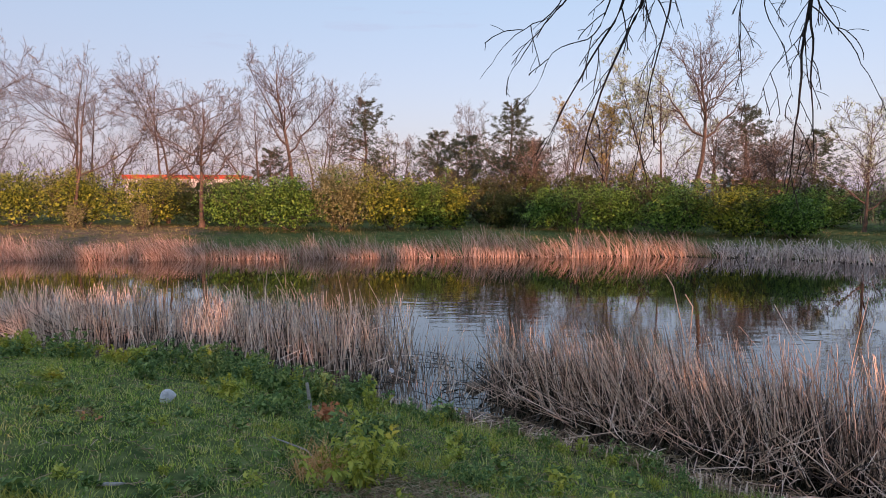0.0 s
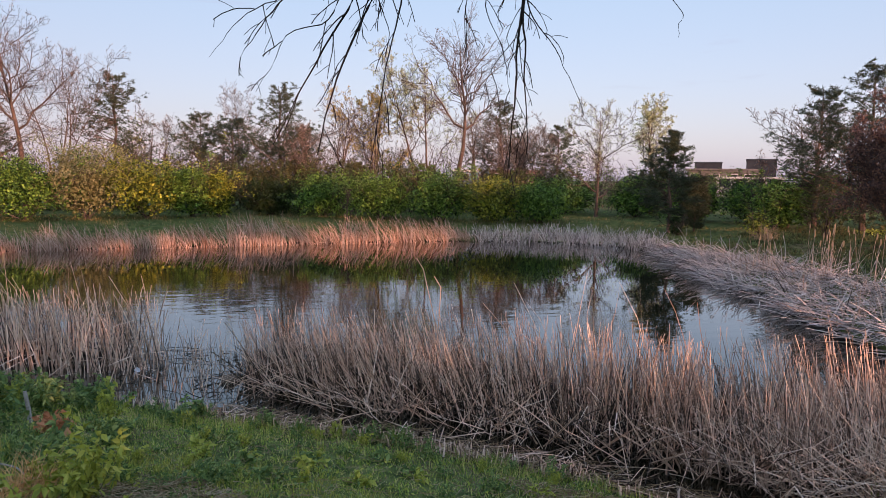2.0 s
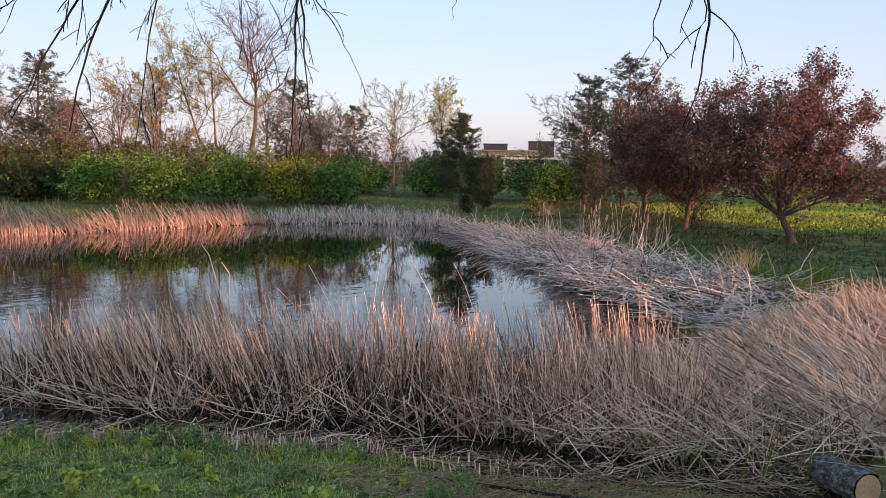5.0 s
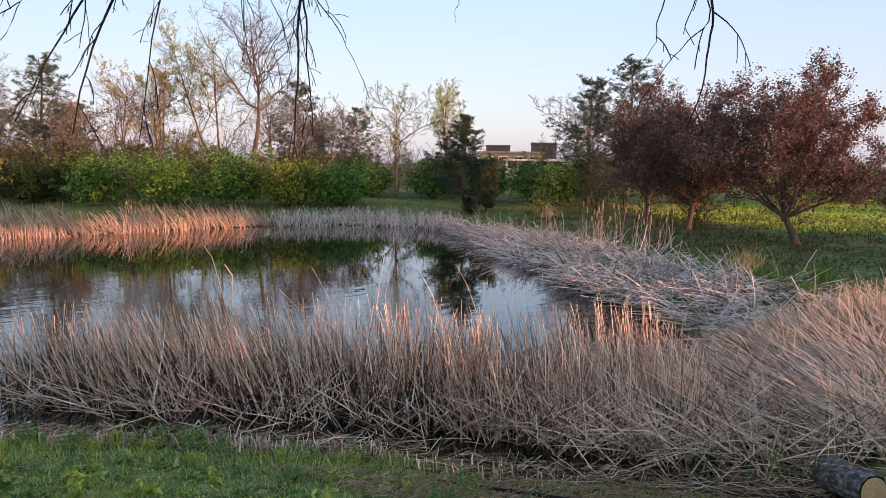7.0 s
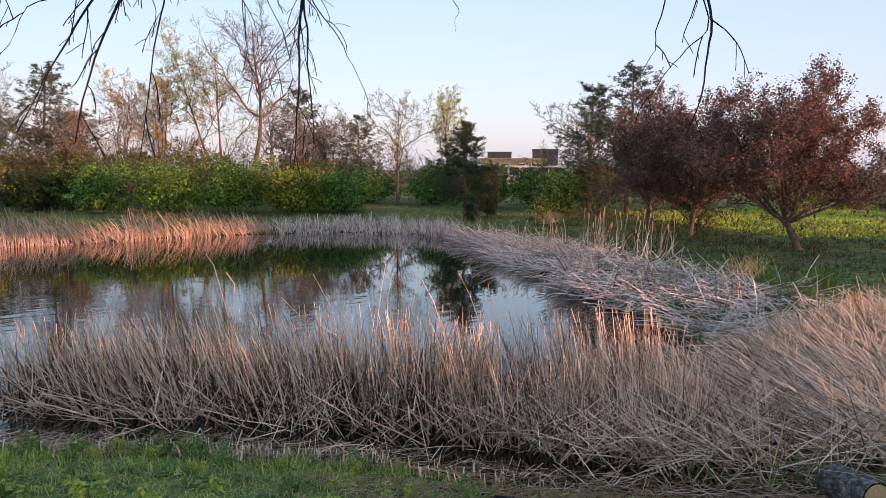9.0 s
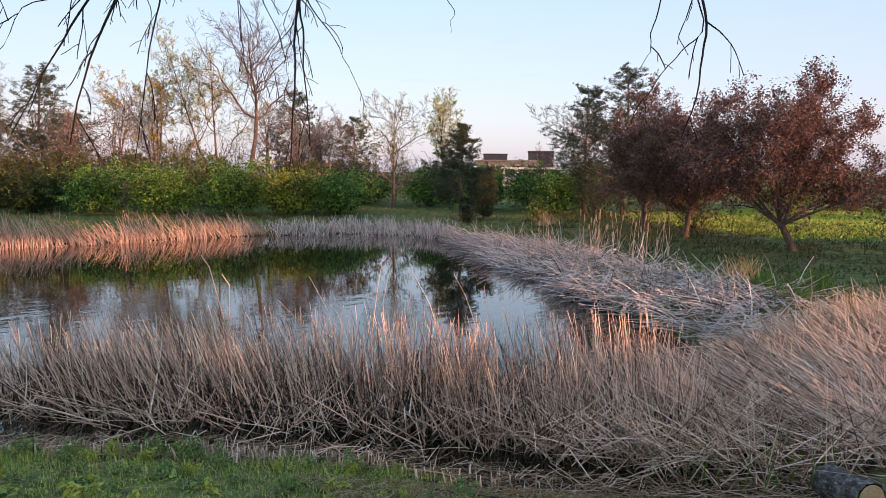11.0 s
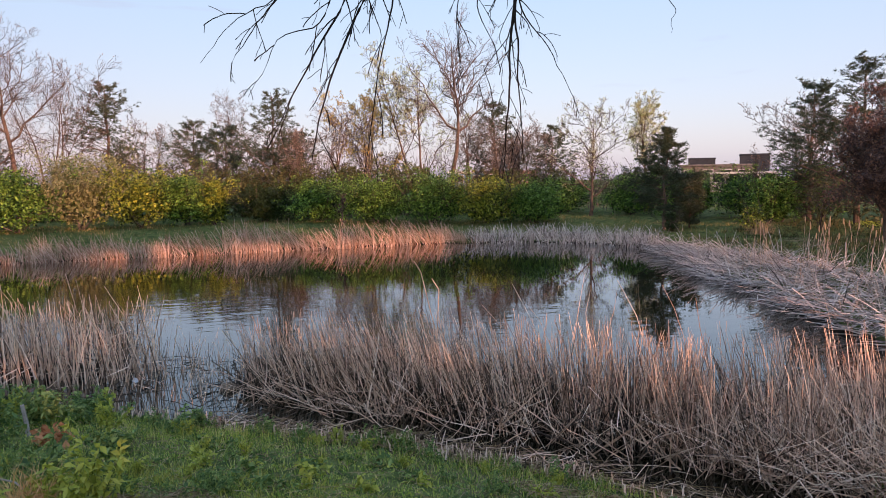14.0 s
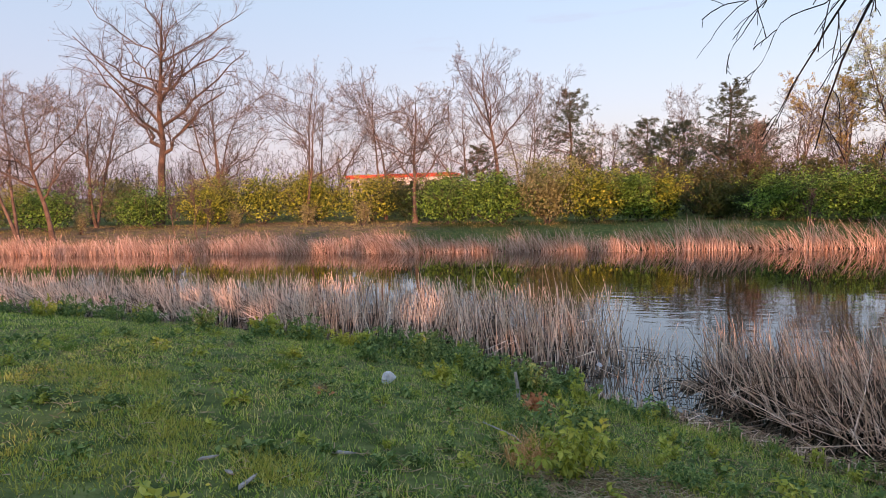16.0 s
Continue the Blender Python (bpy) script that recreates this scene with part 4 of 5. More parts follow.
def thicket(name, seed, poly, count, height, mat, label):
    """Far brushwood: many thin branching stems, too many to count."""
    rng = np.random.default_rng(seed)
    pts = scatter(rng, poly, count)
    P = np.zeros((count, 4, 3))
    P[:, 0] = np.column_stack([pts, ground_height(pts)])
    d = unit(np.column_stack([rng.normal(size=(count, 2)) * 0.25, np.ones(count)]))
    h = height * rng.uniform(0.5, 1.1, count)
    for j in range(1, 4):
        d = unit(d + rng.normal(size=(count, 3)) * 0.12)
        P[:, j] = P[:, j - 1] + d * (h / 3)[:, None]
    R = 0.026 * np.linspace(1, 0.4, 4)[None] * np.ones((count, 1))
    A = grow(rng, P, R, 7, 0.15, 45, 0.5, 4, 0.2, 0.2, 0.6)
    B = grow(rng, *A, 2, 0.2, 45, 0.6, 3, 0.1, 0.2, 0.7)
    V, F = merge(*(tubes(q, np.maximum(r, 0.011), 3) for q, r in ((P, R), A, B)))
    return tagged(link_mesh(name, V, F, mat), label, "thicket", kind="stuff")


thicket("brush_thicket", 301, [(-60, 46), (-20, 50), (-20, 56), (-60, 56)], 280, 5.2, TWIG, "brown leafless brushwood behind the hedge")
thicket("brush_thicket", 303, [(-95, 62), (-46, 66), (-50, 80), (-100, 74)], 150, 8.5, TWIG, "far brown leafless woodland edge")
thicket("brush_thicket", 302, [(-20, 48), (12, 46), (30, 42), (34, 50), (10, 58), (-20, 56)], 270, 4.2, TWIG, "brown leafless brushwood under the pines")

# ---- buildings ----
def box(bm, x0, x1, y0, y1, z0, z1):
    r = bmesh.ops.create_cube(bm, size=1)
    for v in r["verts"]:
        v.co = Vector((x0 if v.co.x < 0 else x1, y0 if v.co.y < 0 else y1, z0 if v.co.z < 0 else z1))
    return r["verts"]


def building(name, x, y, turn, width, depth, height, wall_mat, roof_mat, label, windows, roof_h=0.5, win=(1.6, 1.3), sill=None, wind_mat=None, over=0.4):
    """A flat-roofed building seen from its front: walls, a roof slab with fascia, and windows with frames."""
    b = thing(name, x, y, 0.6, label, "building", "distant buildings", turn)
    bm = bmesh.new()
    box(bm, -width / 2, width / 2, 0, depth, -0.3, height)
    part("wall", bm, wall_mat, b)
    bm = bmesh.new()
    box(bm, -width / 2 - over, width / 2 + over, -over, depth + over, height, height + roof_h)
    bmesh.ops.bevel(bm, geom=bm.edges[:], offset=0.04, affect="EDGES")
    part("roof", bm, roof_mat, b)
    z = sill if sill is not None else height * 0.55
    for i in range(windows):
        wx = -width / 2 + (i + 0.5) * width / windows
        bm = bmesh.new()
        box(bm, wx - win[0] / 2 - 0.08, wx + win[0] / 2 + 0.08, -0.06, 0.02, z - 0.08, z + win[1] + 0.08)
        frame_ob = part("window", bm, WALL_WHITE, b)
        bm = bmesh.new()
        box(bm, wx - win[0] / 2, wx + win[0] / 2, -0.075, -0.05, z, z + win[1])
        part("pane", bm, wind_mat or GLASS_DARK, frame_ob)
    return b


building("store_building", -46.4, 121, 10, 20, 14, 4.4, WALL_WHITE, ROOF_RED, "long low building with a bright red-orange fascia", 7, 0.7)
building("office_building", 79.6, 90.6, -40, 11, 9, 4.3, WALL_TAN, WALL_TAN, "tan flat-roofed office building behind the trees", 4, 0.3)
building("plant_room", 78, 92.3, -40, 4.2, 4, 5.5, METAL_DARK, METAL_DARK, "dark rooftop plant room above the office", 0, 0.2, over=0.1)
building("office_building", 82, 87.2, -42, 10, 8, 3.0, WALL_WHITE, WALL_WHITE, "pale flat-roofed office wing with a rooftop plant room", 4, 0.3)
building("plant_room", 84, 87.0, -42, 4.4, 4, 5.9, METAL_DARK, METAL_DARK, "dark louvred rooftop plant room", 0, 0.3, over=0.1)
building("warehouse_building", 48, 122, -20, 7, 10, 3.7, WALL_BLUE, WALL_WHITE, "low blue and white warehouse in the distance", 2, 0.5)
building("brick_building", 55.4, 118, -22, 10, 10, 3.9, WALL_BRICK, WALL_BRICK, "low reddish brick building in the distance", 4, 0.3)


# ---- unseen bushes and trees added behind the viewpoint, which shade the near bank ----
for i, (x, w, h) in enumerate([(-50, 8, 4.4), (-44, 8, 4.3), (-38, 8, 4.6), (-32, 8, 4.2), (-26, 8, 4.6), (-20, 8, 4.3), (-14, 8, 5.6), (-8, 8, 6.2), (-2, 8, 6.6), (1, 6, 7.2), (4, 5, 7.8), (7, 7, 7.0), (10, 8, 7.3), (12, 7, 7.2), (14.2, 6, 7.4), (18, 6, 5.3), (22, 8, 4.5), (29, 7, 7.0), (33, 7, 6.8), (38, 7, 6.6), (43, 6, 4.4), (47.5, 5, 3.6), (55, 6, 9.0), (61, 6, 8.6)]):
    fine = -15 < x < 25
    count = 900 if not fine else 1150 if x < 9 else 1400 if x < 13 else 1650 if x < 20 else 1400
    bush("unseen_shade_bush", x, -24.5 + (i % 3), w * 1.3, h, 400 + i, LEAF_DARK, "unseen dark bush added behind the lawn to shade the near bank", count, 0.36 if fine else 0.72, "boundary bushes", 4.5, 60)


def unseen_shade_tree(x, y, low, high, width, seed):
    """An unseen, added tree with a clear trunk and a flat-topped leafy crown."""
    rng = np.random.default_rng(seed)
    tree = thing("unseen_shade_tree", x, y, ground_z(x, y) - 0.05, "unseen tall tree with a clear trunk, added behind the bushes to shade the far bank", "tree", "boundary trees")
    P = np.zeros((1, 7, 3))
    P[0, :, 2] = np.linspace(0, high * 0.95, 7)
    P[0, 1:, :2] = rng.normal(size=(6, 2)) * 0.12
    R = 0.16 * np.linspace(1.2, 0.25, 7)[None]
    B = grow(rng, P, R, 16, low / high * 0.9, 62, 0.24, 5, 0.1, 0.12, 0.5)
    link_mesh("trunk", *merge(tubes(P, R, 8), tubes(*B, 4)), BARK, tree, smooth=True)
    n = 24
    a, q = rng.uniform(0, 2 * math.pi, n), np.sqrt(rng.random(n)) * width * 0.42
    lobes = np.column_stack([np.cos(a) * q, np.sin(a) * q * 0.7, rng.uniform(low + 0.25, high - 0.25, n), *(width * rng.uniform(0.1, 0.17, n) for _ in range(2)), rng.uniform(0.3, 0.55, n)])
    V, F = leaf_mass(rng, lobes, 1500, 0.5, 0.9)
    stuff(link_mesh("crown", V, F, LEAF_DARK, tree, "dark leafy crown"))


# Added crowns, set to shade the far reeds and the foot of the hedge.
for i, (x, low, high, w) in enumerate([(13.5, 7.8, 9.8, 5.5), (17.8, 7.3, 10.6, 5.5), (23.0, 8.3, 10.8, 5.0), (27.0, 8.2, 11.4, 5.5), (31.0, 8.3, 11.6, 5.0), (41.5, 8.4, 11.2, 4.5)]):
    unseen_shade_tree(x, -25.5 - i % 2, low, high, w, 440 + i)


# ---- overhanging tree ----
def overhanging_tree():
    rng = np.random.default_rng(55)
    tx, ty = 7.6, -3.2
    tz = ground_z(tx, ty)
    tree = thing("overhanging_tree", tx, ty, tz - 0.05, "dark bare tree whose drooping boughs hang over the lawn", "tree")
    off = np.array([tx, ty, tz - 0.05])

    def curve(points, k):
        p = np.array(points, dtype=float) - off
        t = np.linspace(0, 1, len(p))
        u = np.linspace(0, 1, k)
        c = np.column_stack([np.interp(u, t, p[:, i]) for i in range(3)])
        for _ in range(2):
            c[1:-1] = (c[:-2] + 2 * c[1:-1] + c[2:]) / 4
        return c[None]

    trunk = curve([(tx, ty, tz - 0.05), (7.4, -3.0, 3.4), (6.5, -2.4, 5.4), (5.2, -1.8, 7.0)], 9)
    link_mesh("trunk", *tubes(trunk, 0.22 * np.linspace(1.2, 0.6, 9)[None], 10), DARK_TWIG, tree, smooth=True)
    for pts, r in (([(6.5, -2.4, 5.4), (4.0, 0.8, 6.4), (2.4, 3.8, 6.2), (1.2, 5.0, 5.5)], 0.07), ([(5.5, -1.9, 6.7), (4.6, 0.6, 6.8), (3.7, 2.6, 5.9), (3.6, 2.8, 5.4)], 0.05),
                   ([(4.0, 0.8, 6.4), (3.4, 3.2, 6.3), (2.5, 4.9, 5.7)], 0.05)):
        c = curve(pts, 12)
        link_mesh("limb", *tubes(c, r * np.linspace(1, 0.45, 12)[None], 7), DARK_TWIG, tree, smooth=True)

    # boughs: distance, then bearing and height of three points downwards, thickness, twigs
    for far, a0, z0, a1, z1, a2, z2, r, n in [
        (5.3, 13.1, 4.4, 10.5, 3.95, 8.3, 3.17, 0.017, 8),
        (5.3, 11.8, 4.41, 8.3, 3.89, 4.7, 3.24, 0.014, 8),
        (5.2, 6.9, 4.41, 4.5, 4.18, 2.2, 3.85, 0.009, 3),
        (5.2, 6.1, 4.33, 2.2, 4.16, -0.1, 3.85, 0.006, 2),
        (5.2, 9.7, 4.16, 5.9, 4.07, 3.4, 3.62, 0.007, 4),
        (5.5, 15.4, 4.44, 14.2, 3.95, 12.6, 3.07, 0.01, 5),
        (5.6, 25.0, 4.37, 24.8, 3.61, 24.2, 3.0, 0.014, 8),
        (5.6, 25.3, 4.36, 25.5, 3.85, 25.9, 3.22, 0.012, 8),
        (5.6, 25.4, 4.36, 27.8, 4.1, 30.0, 3.66, 0.008, 3),
        (5.8, 20.5, 4.49, 20.6, 4.04, 21.2, 3.65, 0.006, 5),
        (5.6, 25.1, 4.21, 23.1, 3.95, 21.9, 3.65, 0.006, 4),
        (5.7, 21.8, 4.43, 23.4, 4.17, 24.4, 3.71, 0.006, 4),
        (5.4, 13.1, 4.43, 14.1, 4.22, 14.3, 4.01, 0.007, 3),
        (4.4, 57.7, 3.97, 57.7, 3.65, 56.3, 3.22, 0.012, 3),
        (4.4, 57.7, 3.84, 55.2, 3.67, 53.1, 3.36, 0.006, 3),
        (4.4, 54.4, 3.98, 53.6, 3.76, 53.1, 3.61, 0.006, 2),
        (5.3, 37.9, 4.23, 37.7, 4.15, 37.6, 4.05, 0.004, 0),
    ]:
        low = [(far * math.sin(radians(a)), far * math.cos(radians(a)), z) for a, z in ((a0, z0), (a1, z1), (a2, z2))]
        if z0 > 3.8:
            join = min(((1.2, 5.0, 5.5), (2.5, 4.9, 5.7), (3.6, 2.8, 5.4)), key=lambda q: math.dist(q[:2], low[0][:2]))
            low = [join, tuple(0.35 * j + 0.65 * c for j, c in zip(join, low[0]))] + low
        c = curve(low, 22)
        jog = rng.normal(size=(20, 3)) * min(0.014, 0.03 * math.dist(c[0, 0], c[0, -1]) / 2)
        c[0, 1:-1] += (jog + np.roll(jog, 1, 0) + np.roll(jog, -1, 0)) / 3
        R = 1.25 * r * np.linspace(1, 0.2, 22)[None]
        shapes = [tubes(c, R, 6)]
        if n:
            A = grow(rng, c, R, n, 0.3, 52, 0.2, 9, -0.11, 0.07, 0.6)
            B = grow(rng, *A, 2, 0.2, 42, 0.5, 6, -0.1, 0.08, 0.7)
            shapes += [tubes(A[0], np.maximum(A[1], 0.0036), 4), tubes(B[0], np.maximum(B[1], 0.0026), 3)]
        V, F = merge(*shapes)
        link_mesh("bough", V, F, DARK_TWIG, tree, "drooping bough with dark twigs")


overhanging_tree()


# ---- grass ----
def grass(name, seed, poly, clumps, length, mat, label, width=0.006, per=14, radius=0.05, spread=0.5, lo=0.3):
    """Turf of small clumps of blades, longer and denser in some patches."""
    rng = np.random.default_rng(seed)
    mid = scatter(rng, poly, clumps)
    patch = ripple(mid[:, 0], mid[:, 1], 1.9) + ripple(mid[:, 0] + 5, mid[:, 1], 0.7)
    mid = mid[(shore_distance(mid, POND) > lo) & (bare_soil(mid) < rng.random(clumps)) & (patch + rng.normal(size=clumps) * 0.8 > -1.0)]
    tall = 0.55 + 0.9 * rng.random(len(mid)) ** 2 + 0.2 * ripple(mid[:, 0], mid[:, 1], 1.5)
    n = len(mid) * per
    d2 = rng.normal(size=(n, 2))
    pts = np.repeat(mid, per, axis=0) + d2 * radius
    h = length * np.repeat(tall, per) * rng.uniform(0.5, 1.2, n)
    d = unit(np.column_stack([d2 * spread * 0.6 + rng.normal(size=(n, 2)) * spread * 0.4, np.ones(n)]))
    P = np.zeros((n, 3, 3))
    P[:, 0] = np.column_stack([pts, ground_height(pts) - 0.01])
    P[:, 1] = P[:, 0] + d * (h * 0.55)[:, None]
    d = unit(d + np.column_stack([d[:, :2] * 0.8, np.full(n, -0.2)]))
    P[:, 2] = P[:, 1] + d * (h * 0.5)[:, None]
    V, F = blades(P, width * rng.uniform(0.6, 1.5, n), rng)
    return tagged(link_mesh(name, V, F, mat), label, "grass", kind="stuff")


grass("lawn_grass", 501, [(-8, 2.2), (-2, 2.0), (3.4, 1.6), (5.2, 2.2), (5.4, 3.6), (2.2, 7.2), (-1.5, 9.8), (-6, 11.6), (-11, 12.5)], 17000, 0.07, GRASS, "short green spring lawn grass, patchy and uneven", 0.009, 9)
grass("lawn_grass", 502, [(-8, 2.2), (-11, 12.5), (-20, 13.6), (-34, 13.8), (-24, 4)], 5000, 0.09, GRASS, "green lawn grass running along the pond", 0.016, 10, 0.09)
grass("shore_grass", 505, [(-6, 11.6), (-1.5, 9.8), (2.2, 7.2), (4.2, 4.9), (3.4, 4.2), (1, 6.6), (-2.4, 8.6), (-7, 10)], 1500, 0.13, GRASS, "longer rough grass near the water", 0.008, 12, 0.05, 0.35)
grass("meadow_grass", 503, [(-60, 29), (-34, 30), (0, 31.2), (18, 29), (20, 24), (27, 26), (24, 36), (4, 41), (-14, 43), (-60, 42)], 6500, 0.16, GRASS_BANK, "rough thin grass on the far bank", 0.026, 6, 0.12)
grass("park_grass", 504, [(14, 5), (16.5, 11), (19, 18), (20, 25), (30, 26), (36, 23), (30, 8), (30, 1), (20, 0)], 8000, 0.14, GRASS_SHADE, "rough park grass under the trees, darkened in colour for their shade", 0.042, 4, 0.14)
grass("park_grass", 506, [(25, 12.5), (29, 5), (56, 3), (58, 20), (46, 22), (30, 25), (26, 18)], 23000, 0.10, GRASS_SUN, "mown park grass beyond the trees, brightened in colour for sunlight", 0.085, 4, 0.26)


# ---- shore litter ----
def litter(name, seed, poly, count, length, mat, label, lo, hi, radius=0.004):
    """Broken stalks lying on the mud."""
    rng = np.random.default_rng(seed)
    pts = scatter(rng, poly, count)
    sd = shore_distance(pts, POND)
    pts = pts[(sd > lo) & (sd < hi)]
    n = len(pts)
    ang, ln = rng.uniform(0, math.pi, n), length * rng.uniform(0.3, 1.3, n)
    P = np.zeros((n, 3, 3))
    for j in range(3):
        q = pts + np.column_stack([np.cos(ang), np.sin(ang)]) * (ln * (j - 1) / 2)[:, None]
        P[:, j] = np.column_stack([q, np.maximum(ground_height(q), 0.0) + 0.012 + rng.random(n) * 0.05])
    V, F = tubes(P, radius * rng.uniform(0.6, 1.5, n)[:, None] * np.ones((1, 3)), 3)
    return tagged(link_mesh(name, V, F, mat), label, "litter", kind="stuff")


NEAR = [(0.4, 9.6), (3, 8.2), (6, 5), (8.4, 3), (7, 1.6), (4, 2.6), (1, 6), (-0.4, 8.4)]
litter("reed_litter", 601, NEAR, 5600, 0.32, STRAW, "broken dull reed stalks strewn along the muddy shore", -0.25, 0.5, 0.003)
litter("reed_litter", 611, NEAR, 2200, 0.45, REED, "longer pale reed stalks lying on the mud", -0.25, 0.3, 0.0045)
litter("straw_litter", 602, [(-2.5, 3), (4.5, 2), (5.5, 3.4), (2, 7), (-1.2, 8.6)], 1500, 0.16, STRAW, "dry straw and stalk bits lying in the turf", 0.3, 9, 0.002)
reed_bed("reed_stubble", 603, [(-1.4, 10), (0.8, 8.2), (2.1, 7.3), (3.6, 5.8), (4.6, 4.4), (4.2, 4.1), (3.2, 5.5), (1.8, 6.8), (0.6, 7.8), (-1.7, 9.6)], 480, 0.13, (0, 0), 0.12, 0.1, 0.0, 0.010, REED_PALE,
         "short broken reed stubble at the water's edge", 0.1)
reed_bed("sparse_reed_bed", 604, [(-2.2, 10.6), (-1.4, 10.1), (0.6, 9.0), (1.4, 9.6), (0.8, 12), (-1, 12.8)], 330, 0.62, (0.05, 0), 0.17, 0.25, 0.25, 0.0058, REED_PALE,
         "thin scatter of dead reed stems in open water", 0.3)
reed_bed("tall_reed_stems", 605, [(-4, 12.4), (-0.9, 11.4), (-0.8, 12.8), (-4, 14)], 60, 1.55, (-0.22, 0.0), 0.14, 0.2, 0.1, 0.008, REED_PALE, "taller dead reeds bending over the bed", 0.5)
reed_bed("tall_reed_stems", 606, [(2.5, 9.5), (6, 7), (9, 7), (8, 9.4), (4, 10.6)], 26, 1.6, (-0.25, 0.0), 0.2, 0.3, 0.1, 0.006, REED, "taller dead reeds standing above the bed", 0.4)


litter("wet_sticks", 608, [(-1.8, 10.4), (-0.2, 9.3), (1.0, 9.4), (1.2, 11.6), (-0.8, 12.4)], 80, 0.45, DARK_TWIG, "dark wet sticks and stalks floating between the reeds", -3, 0.1, 0.005)
litter("straw_litter", 609, [(-1.3, 5.4), (-0.2, 5.6), (0.3, 4.8), (-0.6, 4.2), (-1.2, 4.6)], 1100, 0.15, STRAW, "dry straw strewn on worn soil", 0.3, 9, 0.0025)
litter("straw_litter", 610, [(2.4, 5.6), (4.6, 4.0), (5.6, 2.8), (4.6, 2.6), (2.6, 4.4)], 1900, 0.2, STRAW, "dry straw strewn on the muddy shore", 0.1, 9, 0.003)


# ---- cattails on the bank ----
def cattail(x, y, height, seed, label, group):
    rng = np.random.default_rng(seed)
    root = thing("cattail", x, y, max(ground_z(x, y), -0.05) - 0.02, label, "cattail", group)
    lean = rng.normal(size=2) * 0.08
    P = np.array([[[lean[0] * u * u * height, lean[1] * u * u * height, u * height] for u in np.linspace(0, 1, 5)]])
    link_mesh("stem", *tubes(P, 0.007 * np.linspace(1, 0.6, 5)[None], 4), REED, root)
    top = P[0, -1]
    H = np.array([[top + np.array([lean[0] * 0.1, lean[1] * 0.1, z]) for z in (-0.14, -0.12, -0.06, 0.02, 0.04)]])
    link_mesh("seed_head", *tubes(H, np.array([[0.006, 0.018, 0.022, 0.017, 0.004]]), 6), STRAW, root, "fluffy pale brown seed head")
    L = np.zeros((3, 4, 3))
    d = unit(np.column_stack([rng.normal(size=(3, 2)) * 0.25, np.ones(3)]))
    for j in range(1, 4):
        L[:, j] = L[:, j - 1] + d * height * 0.25
        d = unit(d + rng.normal(size=(3, 3)) * 0.2)
    V, F = blades(L, np.full(3, 0.018), rng)
    link_mesh("leaf", V, F, REED, root)


rng3 = np.random.default_rng(77)
for i, (x, y) in enumerate(scatter(rng3, [(15.2, 15.6), (16.5, 12.2), (18.2, 12.6), (18, 17), (17, 17.6)], 34)):
    cattail(x, y, rng3.uniform(0.9, 1.45), 700 + i, "dry cattail with a fluffy seed head on the bank", "cattails on the bank")
for i, (x, y) in enumerate([(-9.2, 14.0), (-9.5, 14.3), (-11.2, 14.4), (-3.6, 14.2)]):
    cattail(x, y, 1.25 + 0.1 * i, 760 + i, "dry cattail with a pale seed head beside the lawn", "cattails beside the lawn")


# ---- weeds ----
def weed(name, x, y, height, width, seed, mat, label, stems=9, leaf_size=0.05, pairs=7, group="shore weeds"):
    """A leafy weed: upright stems with leaves in pairs, smaller towards the tip."""
    rng = np.random.default_rng(seed)
    root = thing(name, x, y, ground_z(x, y) - 0.01, label, "weed", group)
    P = np.zeros((stems, 5, 3))
    P[:, 0, :2] = rng.normal(size=(stems, 2)) * width * 0.12
    d = unit(np.column_stack([rng.normal(size=(stems, 2)) * width * 0.4 / height, np.ones(stems)]))
    h = height * rng.uniform(0.55, 1.05, stems)
    for j in range(1, 5):
        P[:, j] = P[:, j - 1] + d * (h / 4)[:, None]
        d = unit(d + rng.normal(size=(stems, 3)) * 0.09)
    R = 0.004 * np.linspace(1, 0.4, 5)[None] * np.ones((stems, 1))
    stuff(link_mesh("stem", *tubes(P, R, 3), WEED, root))
    Q = grow(rng, P, R, pairs * 2, 0.18, 62, 0.16, 3, 0.12, 0.1, 0.5)
    L = np.zeros((len(Q[0]) * 2, 4, 3))
    base = np.concatenate([Q[0][:, 0], Q[0][:, 0]])
    out = unit(np.concatenate([Q[0][:, 2] - Q[0][:, 0]] * 2) + rng.normal(size=(len(base), 3)) * 0.35)
    s = leaf_size * rng.uniform(0.7, 1.5, len(base))[:, None]
    side = unit(np.cross(out, rng.normal(size=out.shape) * 0.4 + np.array([0, 0, 1]))) * s * 0.27
    drop = np.array([0, 0, -0.25]) * s
    V = np.stack([base, base + out * s * 0.5 + side, base + out * s * 1.1 + drop, base + out * s * 0.5 - side], axis=1).reshape(-1, 3)
    i = np.arange(len(base))[:, None] * 4
    stuff(link_mesh("foliage", V, np.concatenate([i + [0, 1, 2], i + [0, 2, 3]]), mat, root))
    return root


